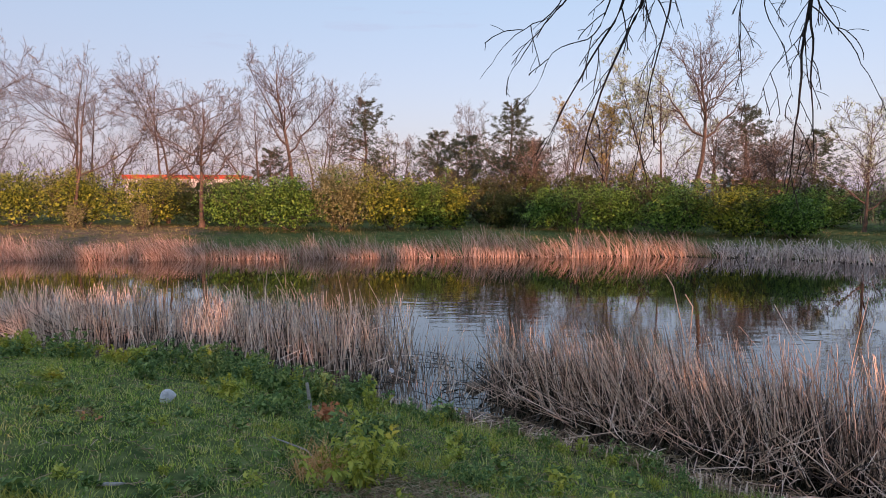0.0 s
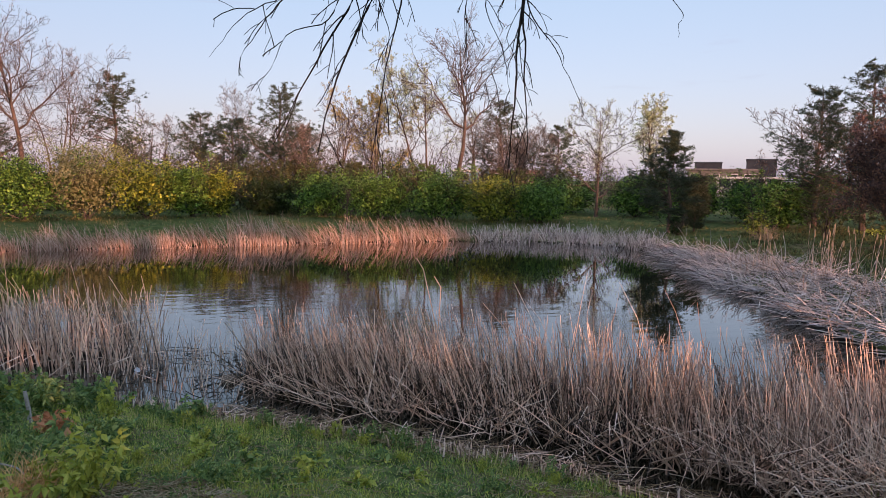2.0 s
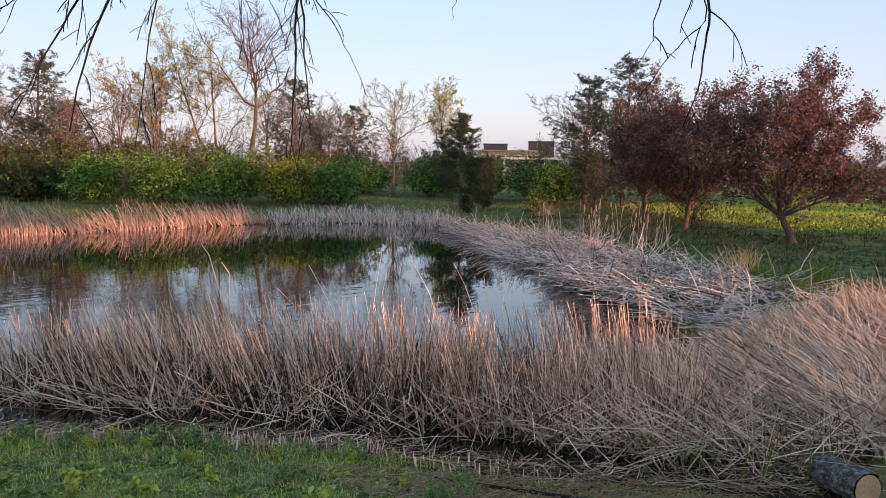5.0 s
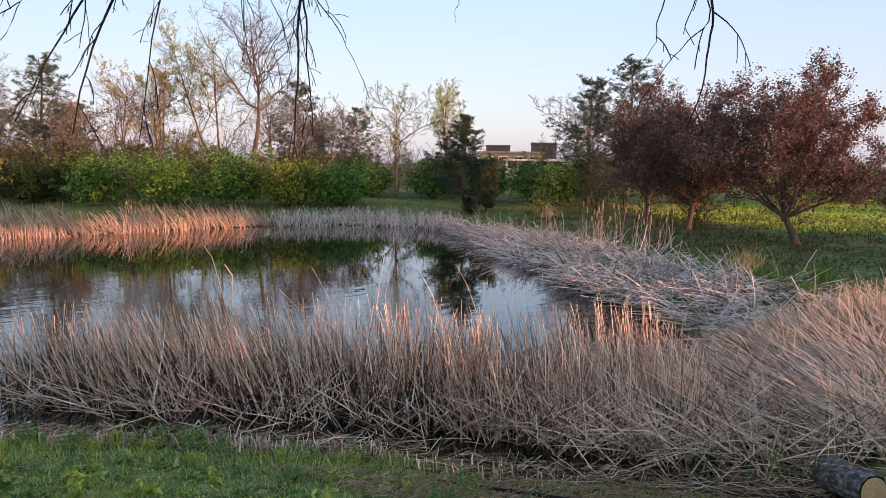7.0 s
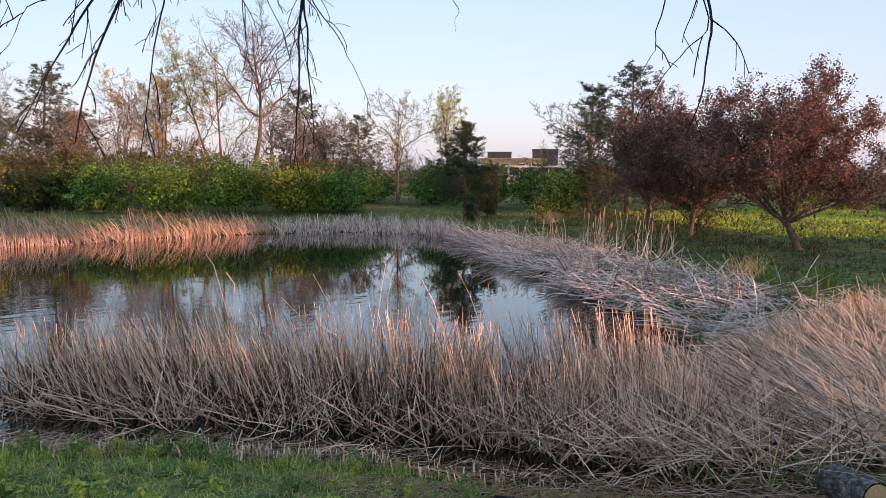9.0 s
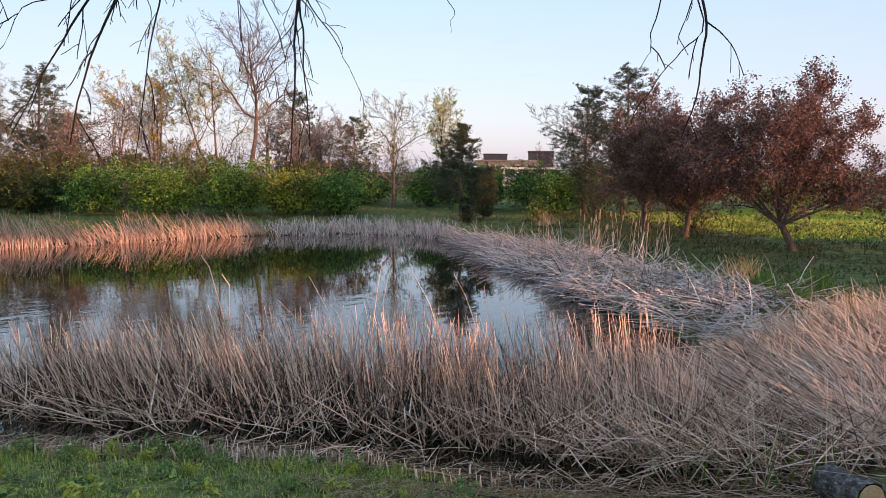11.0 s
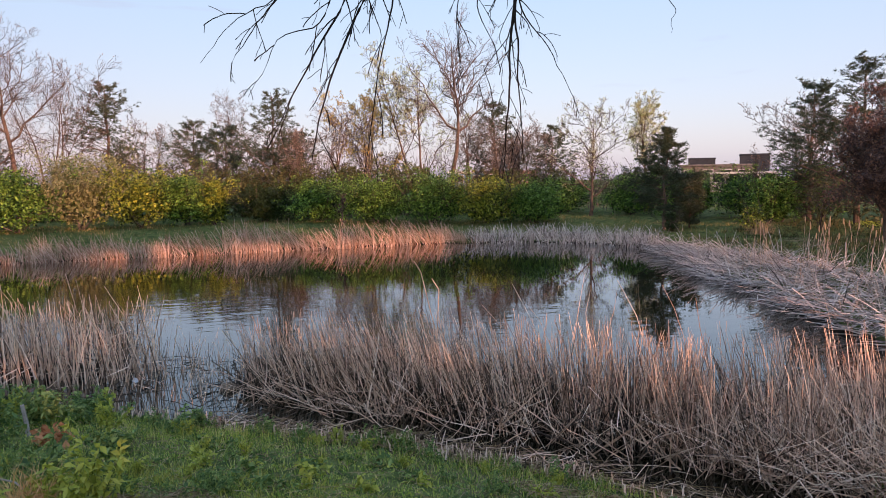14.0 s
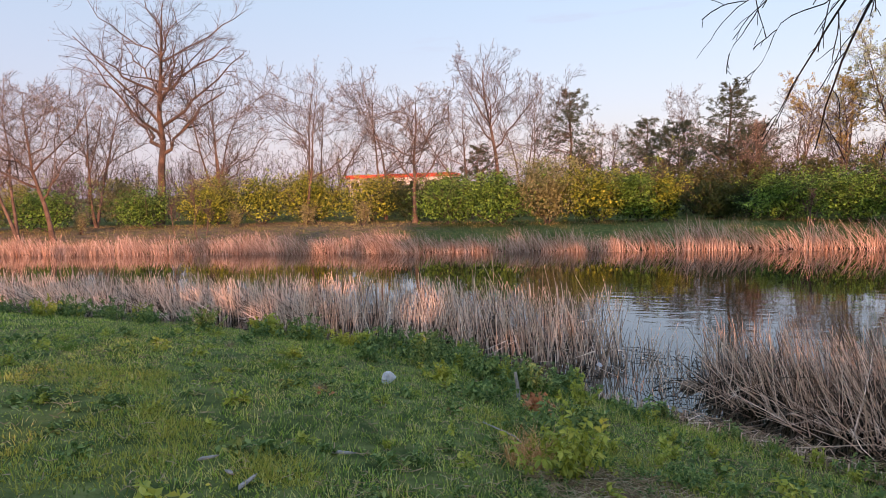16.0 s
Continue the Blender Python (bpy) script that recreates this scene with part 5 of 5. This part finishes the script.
WEED_YELLOW = material("yellow_weed_leaf", [(0.20, 0.24, 0.035), (0.42, 0.46, 0.07), (0.64, 0.61, 0.13)], 0.5, 3, 0.6, thin=0.3)
weed("leafy_weed", -0.95, 5.05, 0.62, 0.8, 801, WEED_YELLOW, "yellow-green leafy weed clump on the bank", 18, 0.055, 12)
weed("leafy_weed", -1.25, 5.7, 0.5, 0.9, 802, WEED, "green leafy weed clump on the bank", 18, 0.055, 11)
for i, (x, y, h, w, m) in enumerate([(-2.6, 9.0, 0.55, 0.9, WEED), (-2.0, 8.6, 0.5, 0.8, WEED), (-3.2, 9.6, 0.5, 0.9, WEED), (-3.8, 10.5, 0.5, 0.7, WEED), (-1.6, 9.2, 0.4, 0.6, WEED), (-4.6, 9.8, 0.35, 0.8, WEED), (-5.6, 10.6, 0.4, 0.8, WEED_YELLOW),
                                     (-6.4, 10.9, 0.4, 0.7, WEED_YELLOW), (-7.2, 10.6, 0.35, 0.6, WEED), (-8.3, 10.4, 0.6, 0.6, WEED), (-7.6, 11.4, 0.45, 0.6, WEED_YELLOW), (-10, 10.9, 0.45, 0.7, WEED), (-11.9, 11.7, 0.6, 0.9, WEED), (-13.7, 12, 0.6, 0.8, WEED_YELLOW),
                                     (-10.9, 11.9, 0.5, 0.6, WEED_YELLOW), (-4.2, 8.7, 0.3, 0.7, WEED), (-2.2, 7.4, 0.3, 0.6, WEED), (-1.0, 7.0, 0.3, 0.6, WEED), (-4.9, 7.9, 0.22, 0.5, WEED_YELLOW), (-16, 12.6, 0.5, 0.9, WEED), (-0.4, 8.2, 0.3, 0.5, WEED), (-3.0, 8.2, 0.28, 0.6, WEED_YELLOW)]):
    weed("leafy_weed", x, y, h, w, 810 + i, m, "yellowish leafy weed by the reeds" if m is WEED_YELLOW else "green leafy weed by the reeds", 11, 0.058, 8)
rng5 = np.random.default_rng(99)
masters = [weed("leafy_weed", x, y, h, w, 870 + i, m, text, 9, 0.055, 8) for i, (x, y, h, w, m, text) in enumerate([
    (-2.9, 9.4, 0.5, 0.7, WEED, "lush green leafy weed at the shore"), (-4.2, 10.2, 0.42, 0.6, WEED, "lush green leafy weed at the shore"), (-5.0, 10.2, 0.4, 0.5, WEED_YELLOW, "yellow-green leafy weed at the shore")])]
for poly, count, lo, hi in (([(-6.4, 10.4), (-1.0, 8.0), (-1.4, 9.6), (-3.2, 10.9), (-6.4, 11.6)], 46, 0.6, 1.1), ([(-16, 12.2), (-6.4, 10.4), (-6.4, 11.7), (-16, 13.3)], 26, 0.7, 1.3), ([(-1.0, 8.2), (2.0, 6.4), (3.4, 4.8), (3.2, 5.4), (1.9, 7.0), (-0.9, 9.0)], 22, 0.35, 0.6), ([(-2.5, 4.6), (0.5, 4.2), (3.4, 3.4), (3.6, 4.6), (1.8, 6.8), (-0.8, 8.4), (-2.6, 7.0)], 70, 0.22, 0.5)):
    for i, (x, y) in enumerate(scatter(rng5, poly, count)):
        if shore_distance(np.array([[x, y]]), POND)[0] > 0.25:
            copy_thing(masters[i % 7 % 3], pose(x, y, ground_z(x, y) - 0.01, 0, 0, rng5.uniform(0, 360)) @ Matrix.Scale(rng5.uniform(lo, hi), 4))
rng4 = np.random.default_rng(88)
low = weed("lawn_weed", -5.2, 6.2, 0.1, 0.16, 850, WEED, "low green rosette weed in the lawn", 6, 0.05, 3, "lawn weeds")
low_yellow = weed("lawn_weed", -4.4, 4.6, 0.11, 0.18, 851, WEED_YELLOW, "low yellow-green weed in the lawn", 6, 0.05, 3, "lawn weeds")
for i, (x, y) in enumerate(scatter(rng4, [(-8, 2.4), (4, 2.0), (3.2, 4.6), (-1.2, 9), (-5, 10.4), (-9, 10.6)], 230)):
    if shore_distance(np.array([[x, y]]), POND)[0] > 0.6:
        copy_thing(low if i % 3 else low_yellow, pose(x, y, ground_z(x, y) - 0.01, 0, 0, rng4.uniform(0, 360)) @ Matrix.Scale(rng4.uniform(0.7, 1.5), 4))


def tuft(x, y, length, count, seed, mat, label, width=0.006, spread=0.35):
    """A clump of grass blades from one root."""
    rng = np.random.default_rng(seed)
    d = unit(np.column_stack([rng.normal(size=(count, 2)) * spread, np.ones(count)]))
    h = length * rng.uniform(0.4, 1.1, count)
    P = np.zeros((count, 4, 3))
    P[:, 0, :2] = rng.normal(size=(count, 2)) * length * 0.3
    for j in range(1, 4):
        P[:, j] = P[:, j - 1] + d * (h / 3)[:, None]
        d = unit(d + np.column_stack([d[:, :2] * 0.5, np.full(count, -0.15)]))
    V, F = blades(P, width * rng.uniform(0.6, 1.4, count), rng)
    ob = link_mesh("grass_tuft", V, F, mat)
    ob.matrix_basis = pose(x, y, ground_z(x, y) - 0.01)
    return tagged(ob, label, "grass tuft", "grass tufts")


DRY_ORANGE = material("orange_dry_blade", [(0.55, 0.29, 0.11), (0.80, 0.48, 0.22), (0.90, 0.64, 0.36)], 0.7, 3, 0.7, thin=0.2)
FRESH = material("fresh_grass_blade", [(0.09, 0.16, 0.02), (0.16, 0.26, 0.035), (0.26, 0.33, 0.07)], 0.5, 3, 0.7, thin=0.3)
for i, (x, y, ln, c, m, text) in enumerate([(1.86, 7.0, 0.28, 160, FRESH, "bright green tall grass tuft at the shore"), (-1.26, 5.2, 0.4, 320, DRY_ORANGE, "orange dry grass tuft in the turf"), (-3.7, 6.3, 0.14, 100, STRAW, "tan dry grass tuft in the lawn"),
                                            (-6.3, 8.4, 0.14, 90, STRAW, "tan dry grass tuft in the lawn"), (2.7, 6.1, 0.2, 90, FRESH, "green grass tuft at the shore"), (0.9, 7.5, 0.2, 90, FRESH, "green grass tuft at the shore"), (15.6, 8.9, 0.8, 110, DRY_ORANGE, "orange dry tall grass clump on the bank"),
                                            (15.0, 8.0, 0.5, 220, FRESH, "fresh green grass clump behind the reed mat"), (14.0, 6.8, 0.6, 320, FRESH, "fresh green grass clump behind the reed mat"), (15.6, 7.2, 0.6, 320, FRESH, "fresh green grass clump behind the reed mat"), (13.2, 5.4, 0.6, 160, DRY_ORANGE, "orange dry grass clump on the bank"),
                                            (22.8, 23.1, 1.0, 160, STRAW, "yellowish dry grass clump on the lawn"), (-4.6, 7.0, 0.2, 120, FRESH, "green grass tuft in the lawn"), (-7.4, 6.6, 0.18, 120, FRESH, "green grass tuft in the lawn"), (16.6, 9.4, 0.4, 200, FRESH, "fresh green grass clump behind the reed mat")]):
    tuft(x, y, ln, c, 900 + i, m, text, 0.008 if y < 9 and x < 10 else 0.014)


reed_bed("young_reed_shoots", 18, [(5.3, 4.2), (6.2, 2.9), (7.2, 2.6), (7.8, 3.4), (6.6, 4.4)], 170, 0.62, (-0.05, 0.0), 0.14, 0.1, 0.0, 0.0055, FRESH, "young green reed shoots among the fallen stems", 1.0)
reed_bed("young_reed_shoots", 19, [(9.5, 3.2), (12.6, 4.6), (12.4, 5.6), (9.5, 5.2)], 160, 0.75, (-0.05, 0.0), 0.2, 0.1, 0.0, 0.006, FRESH, "young green reed shoots among the fallen stems", 1.0)


def ground_leaves(name, seed, poly, count, size, mat, label):
    """Small broad leaves of creeping plants among the blades."""
    rng = np.random.default_rng(seed)
    mid = scatter(rng, poly, count // 9)
    mid = mid[(shore_distance(mid, POND) > 0.4) & (ripple(mid[:, 0] + 3, mid[:, 1], 1.4) + rng.normal(size=len(mid)) * 0.7 > -0.2)]
    pts = np.repeat(mid, 9, axis=0) + rng.normal(size=(len(mid) * 9, 2)) * 0.07
    c = np.column_stack([pts, ground_height(pts) + rng.uniform(0.015, 0.075, len(pts))])
    V, F = leaves(c, rng.normal(size=(len(c), 3)) * 0.5 + np.array([0, 0, 1]), size * rng.uniform(0.6, 1.4, len(c)), rng, 0.6, 0.2)
    tagged(link_mesh(name, V, F, mat), label, "groundcover", kind="stuff")


LAWN = [(-8, 2.2), (-2, 2.0), (3.4, 1.6), (5.2, 2.2), (5.0, 3.6), (2.0, 7.0), (-1.5, 9.6), (-6, 11.4), (-11, 12.3)]
ground_leaves("creeping_weeds", 951, LAWN, 22000, 0.026, WEED, "creeping green broad-leaved weeds in the lawn")
ground_leaves("yellow_creeping_weeds", 952, LAWN, 8000, 0.026, WEED_YELLOW, "yellowish creeping weeds in the lawn")
GRASS_YELLOW = material("yellow_grass_blade", [(0.26, 0.27, 0.05), (0.46, 0.45, 0.08), (0.66, 0.58, 0.16)], 0.55, 0.8, 0.6, thin=0.3)
for seed, poly, count in ((507, [(-6.6, 5.7), (-5.2, 5.9), (-4.6, 5.0), (-5.4, 4.6), (-6.6, 4.9)], 330), (508, [(-4.6, 4.9), (-3.6, 4.4), (-3.2, 3.2), (-3.8, 2.7), (-4.8, 3.2)], 520), (509, [(-3.1, 4.1), (-2.5, 4.1), (-2.4, 3.6), (-3.0, 3.5)], 110), (510, [(-2.4, 6.8), (-0.6, 6.6), (1.4, 5.0), (0.6, 4.4), (-1.6, 5.6)], 300)):
    grass("yellow_grass", seed, poly, count, 0.085, GRASS_YELLOW, "yellow-green tufty patch in the lawn", 0.009, 12, 0.06)
litter("dry_turf", 607, LAWN, 3200, 0.10, STRAW, "dry bleached grass bits in the turf", 0.4, 20, 0.0028)

# ---- loose things ----
def lump(name, x, y, size, seed, mat, label, category, sink=0.25, taper=0.0):
    """A weathered stone: a rounded, dented block."""
    rng = np.random.default_rng(seed)
    bm = bmesh.new()
    bmesh.ops.create_icosphere(bm, subdivisions=3, radius=1)
    off = Vector(rng.uniform(0, 50, 3))
    cuts = [(Vector(rng.normal(size=3)).normalized(), rng.uniform(0.5, 0.8)) for _ in range(9)]
    for v in bm.verts:
        n = v.co.normalized()
        f = 1.15 + 0.2 * noise.noise(n * 1.1 + off) + 0.06 * noise.noise(n * 4 + off)
        for c, far in cuts:
            n = n - c * max(0.0, n.dot(c) - far)
        thin = 1 - taper * n.z
        v.co = Vector((n.x * size[0] * f * thin, n.y * size[1] * f * thin, n.z * size[2] * f))
    ob = part(name, bm, mat, None)
    ob.matrix_basis = pose(x, y, max(ground_z(x, y), -0.05) + size[2] * (1 - sink) * 0.8, 0, 0, rng.uniform(0, 360))
    return tagged(ob, label, category)


lump("stone", -3.40, 7.44, (0.105, 0.08, 0.085), 1001, STONE, "pale bluish-white wedge-shaped stone lying in the grass", "stone", 0.1, 0.5)
MUDROCK = material("muddy_stone", [(0.10, 0.075, 0.05), (0.18, 0.13, 0.09), (0.26, 0.2, 0.14)], 0.85, 6, 0, 0.5, 25)
lump("rock", 0.2, 10.1, (0.16, 0.11, 0.09), 1002, MUDROCK, "muddy brown rock at the water's edge", "rock", 0.2)
lump("rock", -1.15, 11.1, (0.14, 0.09, 0.05), 1003, STONE, "grey flat stone in the shallow water", "rock", 0.2)


def stick(name, pts, radius, mat, label, category="stick", sides=7):
    P = np.array([pts], dtype=float)
    k = len(pts)
    V, F = tubes(P, radius * np.linspace(1, 0.75, k)[None], sides)
    caps = [np.array([[0] + [sides - i for i in range(1, sides)]]), np.array([[sides * (k - 1) + i for i in range(sides)]])]
    ob = link_mesh(name, V, [F] + caps, mat)
    return tagged(ob, label, category)


gz = ground_z
stick("wooden_stake", [(-1.87, 7.88, gz(-1.87, 7.88) - 0.05), (-1.885, 7.88, gz(-1.87, 7.88) + 0.16), (-1.91, 7.88, gz(-1.87, 7.88) + 0.34)], 0.026, GREY_WOOD, "short grey weathered stake standing in the grass", "stake")
stick("fallen_stick", [(-1.9, 6.2, gz(-1.9, 6.2) + 0.03), (-1.5, 5.8, gz(-1.5, 5.8) + 0.06), (-1.2, 5.3, gz(-1.2, 5.3) + 0.02), (-1.05, 4.9, gz(-1.05, 4.9) + 0.02)], 0.008, GREY_WOOD, "thin grey fallen stick in the grass")
stick("fallen_stick", [(3.4, 4.6, gz(3.4, 4.6) + 0.03), (4.1, 3.7, gz(4.1, 3.7) + 0.05), (4.7, 3.0, gz(4.7, 3.0) + 0.02)], 0.016, DARK_TWIG, "dark fallen branch on the muddy shore")
stick("fallen_stick", [(-0.3, 9.9, 0.02), (-0.05, 10.2, 0.06), (0.35, 10.3, 0.04)], 0.01, DARK_TWIG, "dark wet stick lying on the shallow water")


def plank(x, y, length, turn, label):
    bm = bmesh.new()
    bmesh.ops.create_cube(bm, size=1)
    for v in bm.verts:
        v.co = Vector((v.co.x * length * 0.9 + v.co.y * 0.05, v.co.y * 0.032 * (1 - 0.5 * v.co.x), v.co.z * 0.016))
    bmesh.ops.bevel(bm, geom=bm.edges[:], offset=0.005, segments=2, affect="EDGES")
    ob = part("wood_chip", bm, GREY_WOOD, None)
    ob.matrix_basis = pose(x, y, gz(x, y) + 0.03, 4, -3, turn)
    tagged(ob, label, "wood chip", "wood chips on the lawn")


plank(-2.75, 3.5, 0.2, 85, "grey splintered piece of wood on the lawn")
plank(-3.27, 3.8, 0.13, 30, "small grey splinter of wood on the lawn")
plank(-2.95, 3.6, 0.1, -40, "small dark splinter of wood on the lawn")
plank(-2.53, 4.42, 0.17, -5, "thin brown splinter of wood on the lawn")


def dead_leaves(x, y, seed, count, spread, label):
    """A small heap of curled dead leaves."""
    rng = np.random.default_rng(seed)
    c = np.column_stack([rng.normal(size=(count, 2)) * spread, np.abs(rng.normal(size=count)) * spread * 0.9 + 0.02])
    V, F = leaves(c, rng.normal(size=(count, 3)) + np.array([0, 0, 0.4]), (0.1 if count > 20 else 0.06) * rng.uniform(0.6, 1.2, count), rng, 0.7, 0.5)
    ob = link_mesh("dead_leaf_heap", V, F, DEAD_LEAF)
    ob.matrix_basis = pose(x, y, gz(x, y))
    tagged(ob, label, "dead leaves", kind="stuff")


dead_leaves(-1.6, 7.44, 1101, 60, 0.085, "small heap of curled rust-brown dead leaves")
dead_leaves(-2.3, 6.6, 1102, 5, 0.05, "few rust-brown dead leaves in the grass")
dead_leaves(-3.55, 6.08, 1103, 6, 0.05, "few tan dead leaves in the grass")


PALE_WOOD = material("bleached_wood", [(0.40, 0.36, 0.31), (0.62, 0.57, 0.50), (0.76, 0.71, 0.64)], 0.85, 9, 0, 0.6, 40)
LOG_BARK = material("furrowed_bark", [(0.018, 0.016, 0.015), (0.10, 0.09, 0.08), (0.44, 0.41, 0.37)], 0.9, 18, 0, 1.0, 60)


def log_piece():
    """A short sawn log with bark, a pale sawn face and a broken, peeled end."""
    a, b = Vector((6.42, 2.70, 0.23)), Vector((6.22, 2.22, 0.28))
    root = thing("log", *((a + b) / 2), "short sawn log with dark bark and pale cut face", "log")
    mid, ax = (a + b) / 2, (b - a)
    rng = np.random.default_rng(12)
    k, s = 16, 72
    u, v = ax.normalized().cross(Vector((0, 0, 1))).normalized(), None
    v = u.cross(ax.normalized())
    V = []
    for i in range(k):
        t = i / (k - 1)
        r = 0.134 * (1.0 + 0.05 * math.sin(t * 9)) * (0.82 if i == 0 else 1)
        for j in range(s):
            g = 2 * math.pi * j / s
            rr = r * (1 + 0.06 * noise.noise(Vector((math.cos(g) * 2, math.sin(g) * 2, t * 5))) + 0.26 * abs(noise.noise(Vector((math.cos(g) * 11, math.sin(g) * 11, t * 2.2)))) + (0.12 * rng.random() if i == 0 else 0))
            V.append(a + ax * (t + (0.06 * math.sin(g * 2) if i == 0 else 0)) + u * math.cos(g) * rr + v * math.sin(g) * rr - mid)
    idx = np.arange(k * s).reshape(k, s)
    F = np.stack([idx[:-1], np.roll(idx, -1, 1)[:-1], np.roll(idx, -1, 1)[1:], idx[1:]], axis=-1).reshape(-1, 4)
    link_mesh("bark", np.array(V), F, LOG_BARK, root, "dark furrowed bark", smooth=True)
    for name, at, scale, m, text in (("sawn_face", b, 0.985, WOOD, "pale orange sawn face"), ("broken_end", a, 0.85, PALE_WOOD, "grey weathered broken end")):
        bm = bmesh.new()
        c = bm.verts.new(at - mid + ax.normalized() * (0.004 if at is b else 0.03))
        ring = [bm.verts.new(at - mid + (u * math.cos(2 * math.pi * j / s) + v * math.sin(2 * math.pi * j / s)) * 0.134 * scale + ax.normalized() * (0.003 if at is b else 0.03 * rng.random())) for j in range(s)]
        for j in range(s):
            bm.faces.new((c, ring[j], ring[(j + 1) % s]))
        bmesh.ops.recalc_face_normals(bm, faces=bm.faces[:])
        part(name, bm, m, root, text)


log_piece()

for (x, y, z), (u, v, w) in (((3.05, 8.69, 0.0), (2.74, 8.81, 1.75)), ((2.85, 8.76, 0.0), (2.97, 8.72, 1.5))):
    stick("tall_reed", [(x, y, -0.1), ((x + u) / 2 + 0.03, (y + v) / 2, w * 0.52), (u, v, w), (u - 0.1, v, w + 0.16)], 0.009, REED, "tall broken reed leaning above the bed", "reed", 5)

# ---- shrubs and saplings on the banks ----
for i, (x, y, w, h, m, text) in enumerate([(-22.4, 40.5, 1.3, 1.5, LEAF_OLIVE, "small olive-brown shrub on the far bank"), (-27, 39, 1.2, 1.3, LEAF_OLIVE, "small olive-brown shrub on the far bank"), (-17.4, 38.5, 1.3, 1.6, LEAF_OLIVE, "small olive-brown shrub on the far bank"),
                                           (21.1, 27.0, 0.9, 1.0, LEAF_DARK, "small dark shrub below the spruce"), (-36, 35, 1.2, 1.5, LEAF_OLIVE, "small brown shrub on the far bank"),
                                           (26.2, 20.0, 3.2, 2.3, LEAF_MOSS, "brownish shrub under the plum trees"), (25.5, 22.6, 3.0, 2.0, LEAF_MOSS, "brownish shrub under the plum trees"), (23.6, 24.5, 1.7, 1.1, LEAF_YELLOW, "low yellowish shrub on the lawn"), (25.2, 16.6, 2.6, 1.7, LEAF_MOSS, "brownish shrub under the plum trees")]):
    bush("bank_shrub", x, y, w, h, 1200 + i, m, text, 1500, 0.08, "bank shrubs")
for i, (x, y, h, ln) in enumerate([(-25.2, 32.6, 3.9, 0.0), (-27.0, 33, 3.0, -0.15), (-26.0, 34.5, 2.6, 0.05), (27.7, 28.8, 4.2, 0.0), (28.6, 27.6, 3.8, 0.05), (26.9, 28.2, 2.4, -0.1), (6.2, 33.0, 2.4, 0.0)]):
    bare_tree("sapling", x, y, h, 1300 + i, "slender bare sapling with a pale stem", 0.035, 0.35, 4, 0.3, (ln, 0), leaf_count=0, fine=0.5)
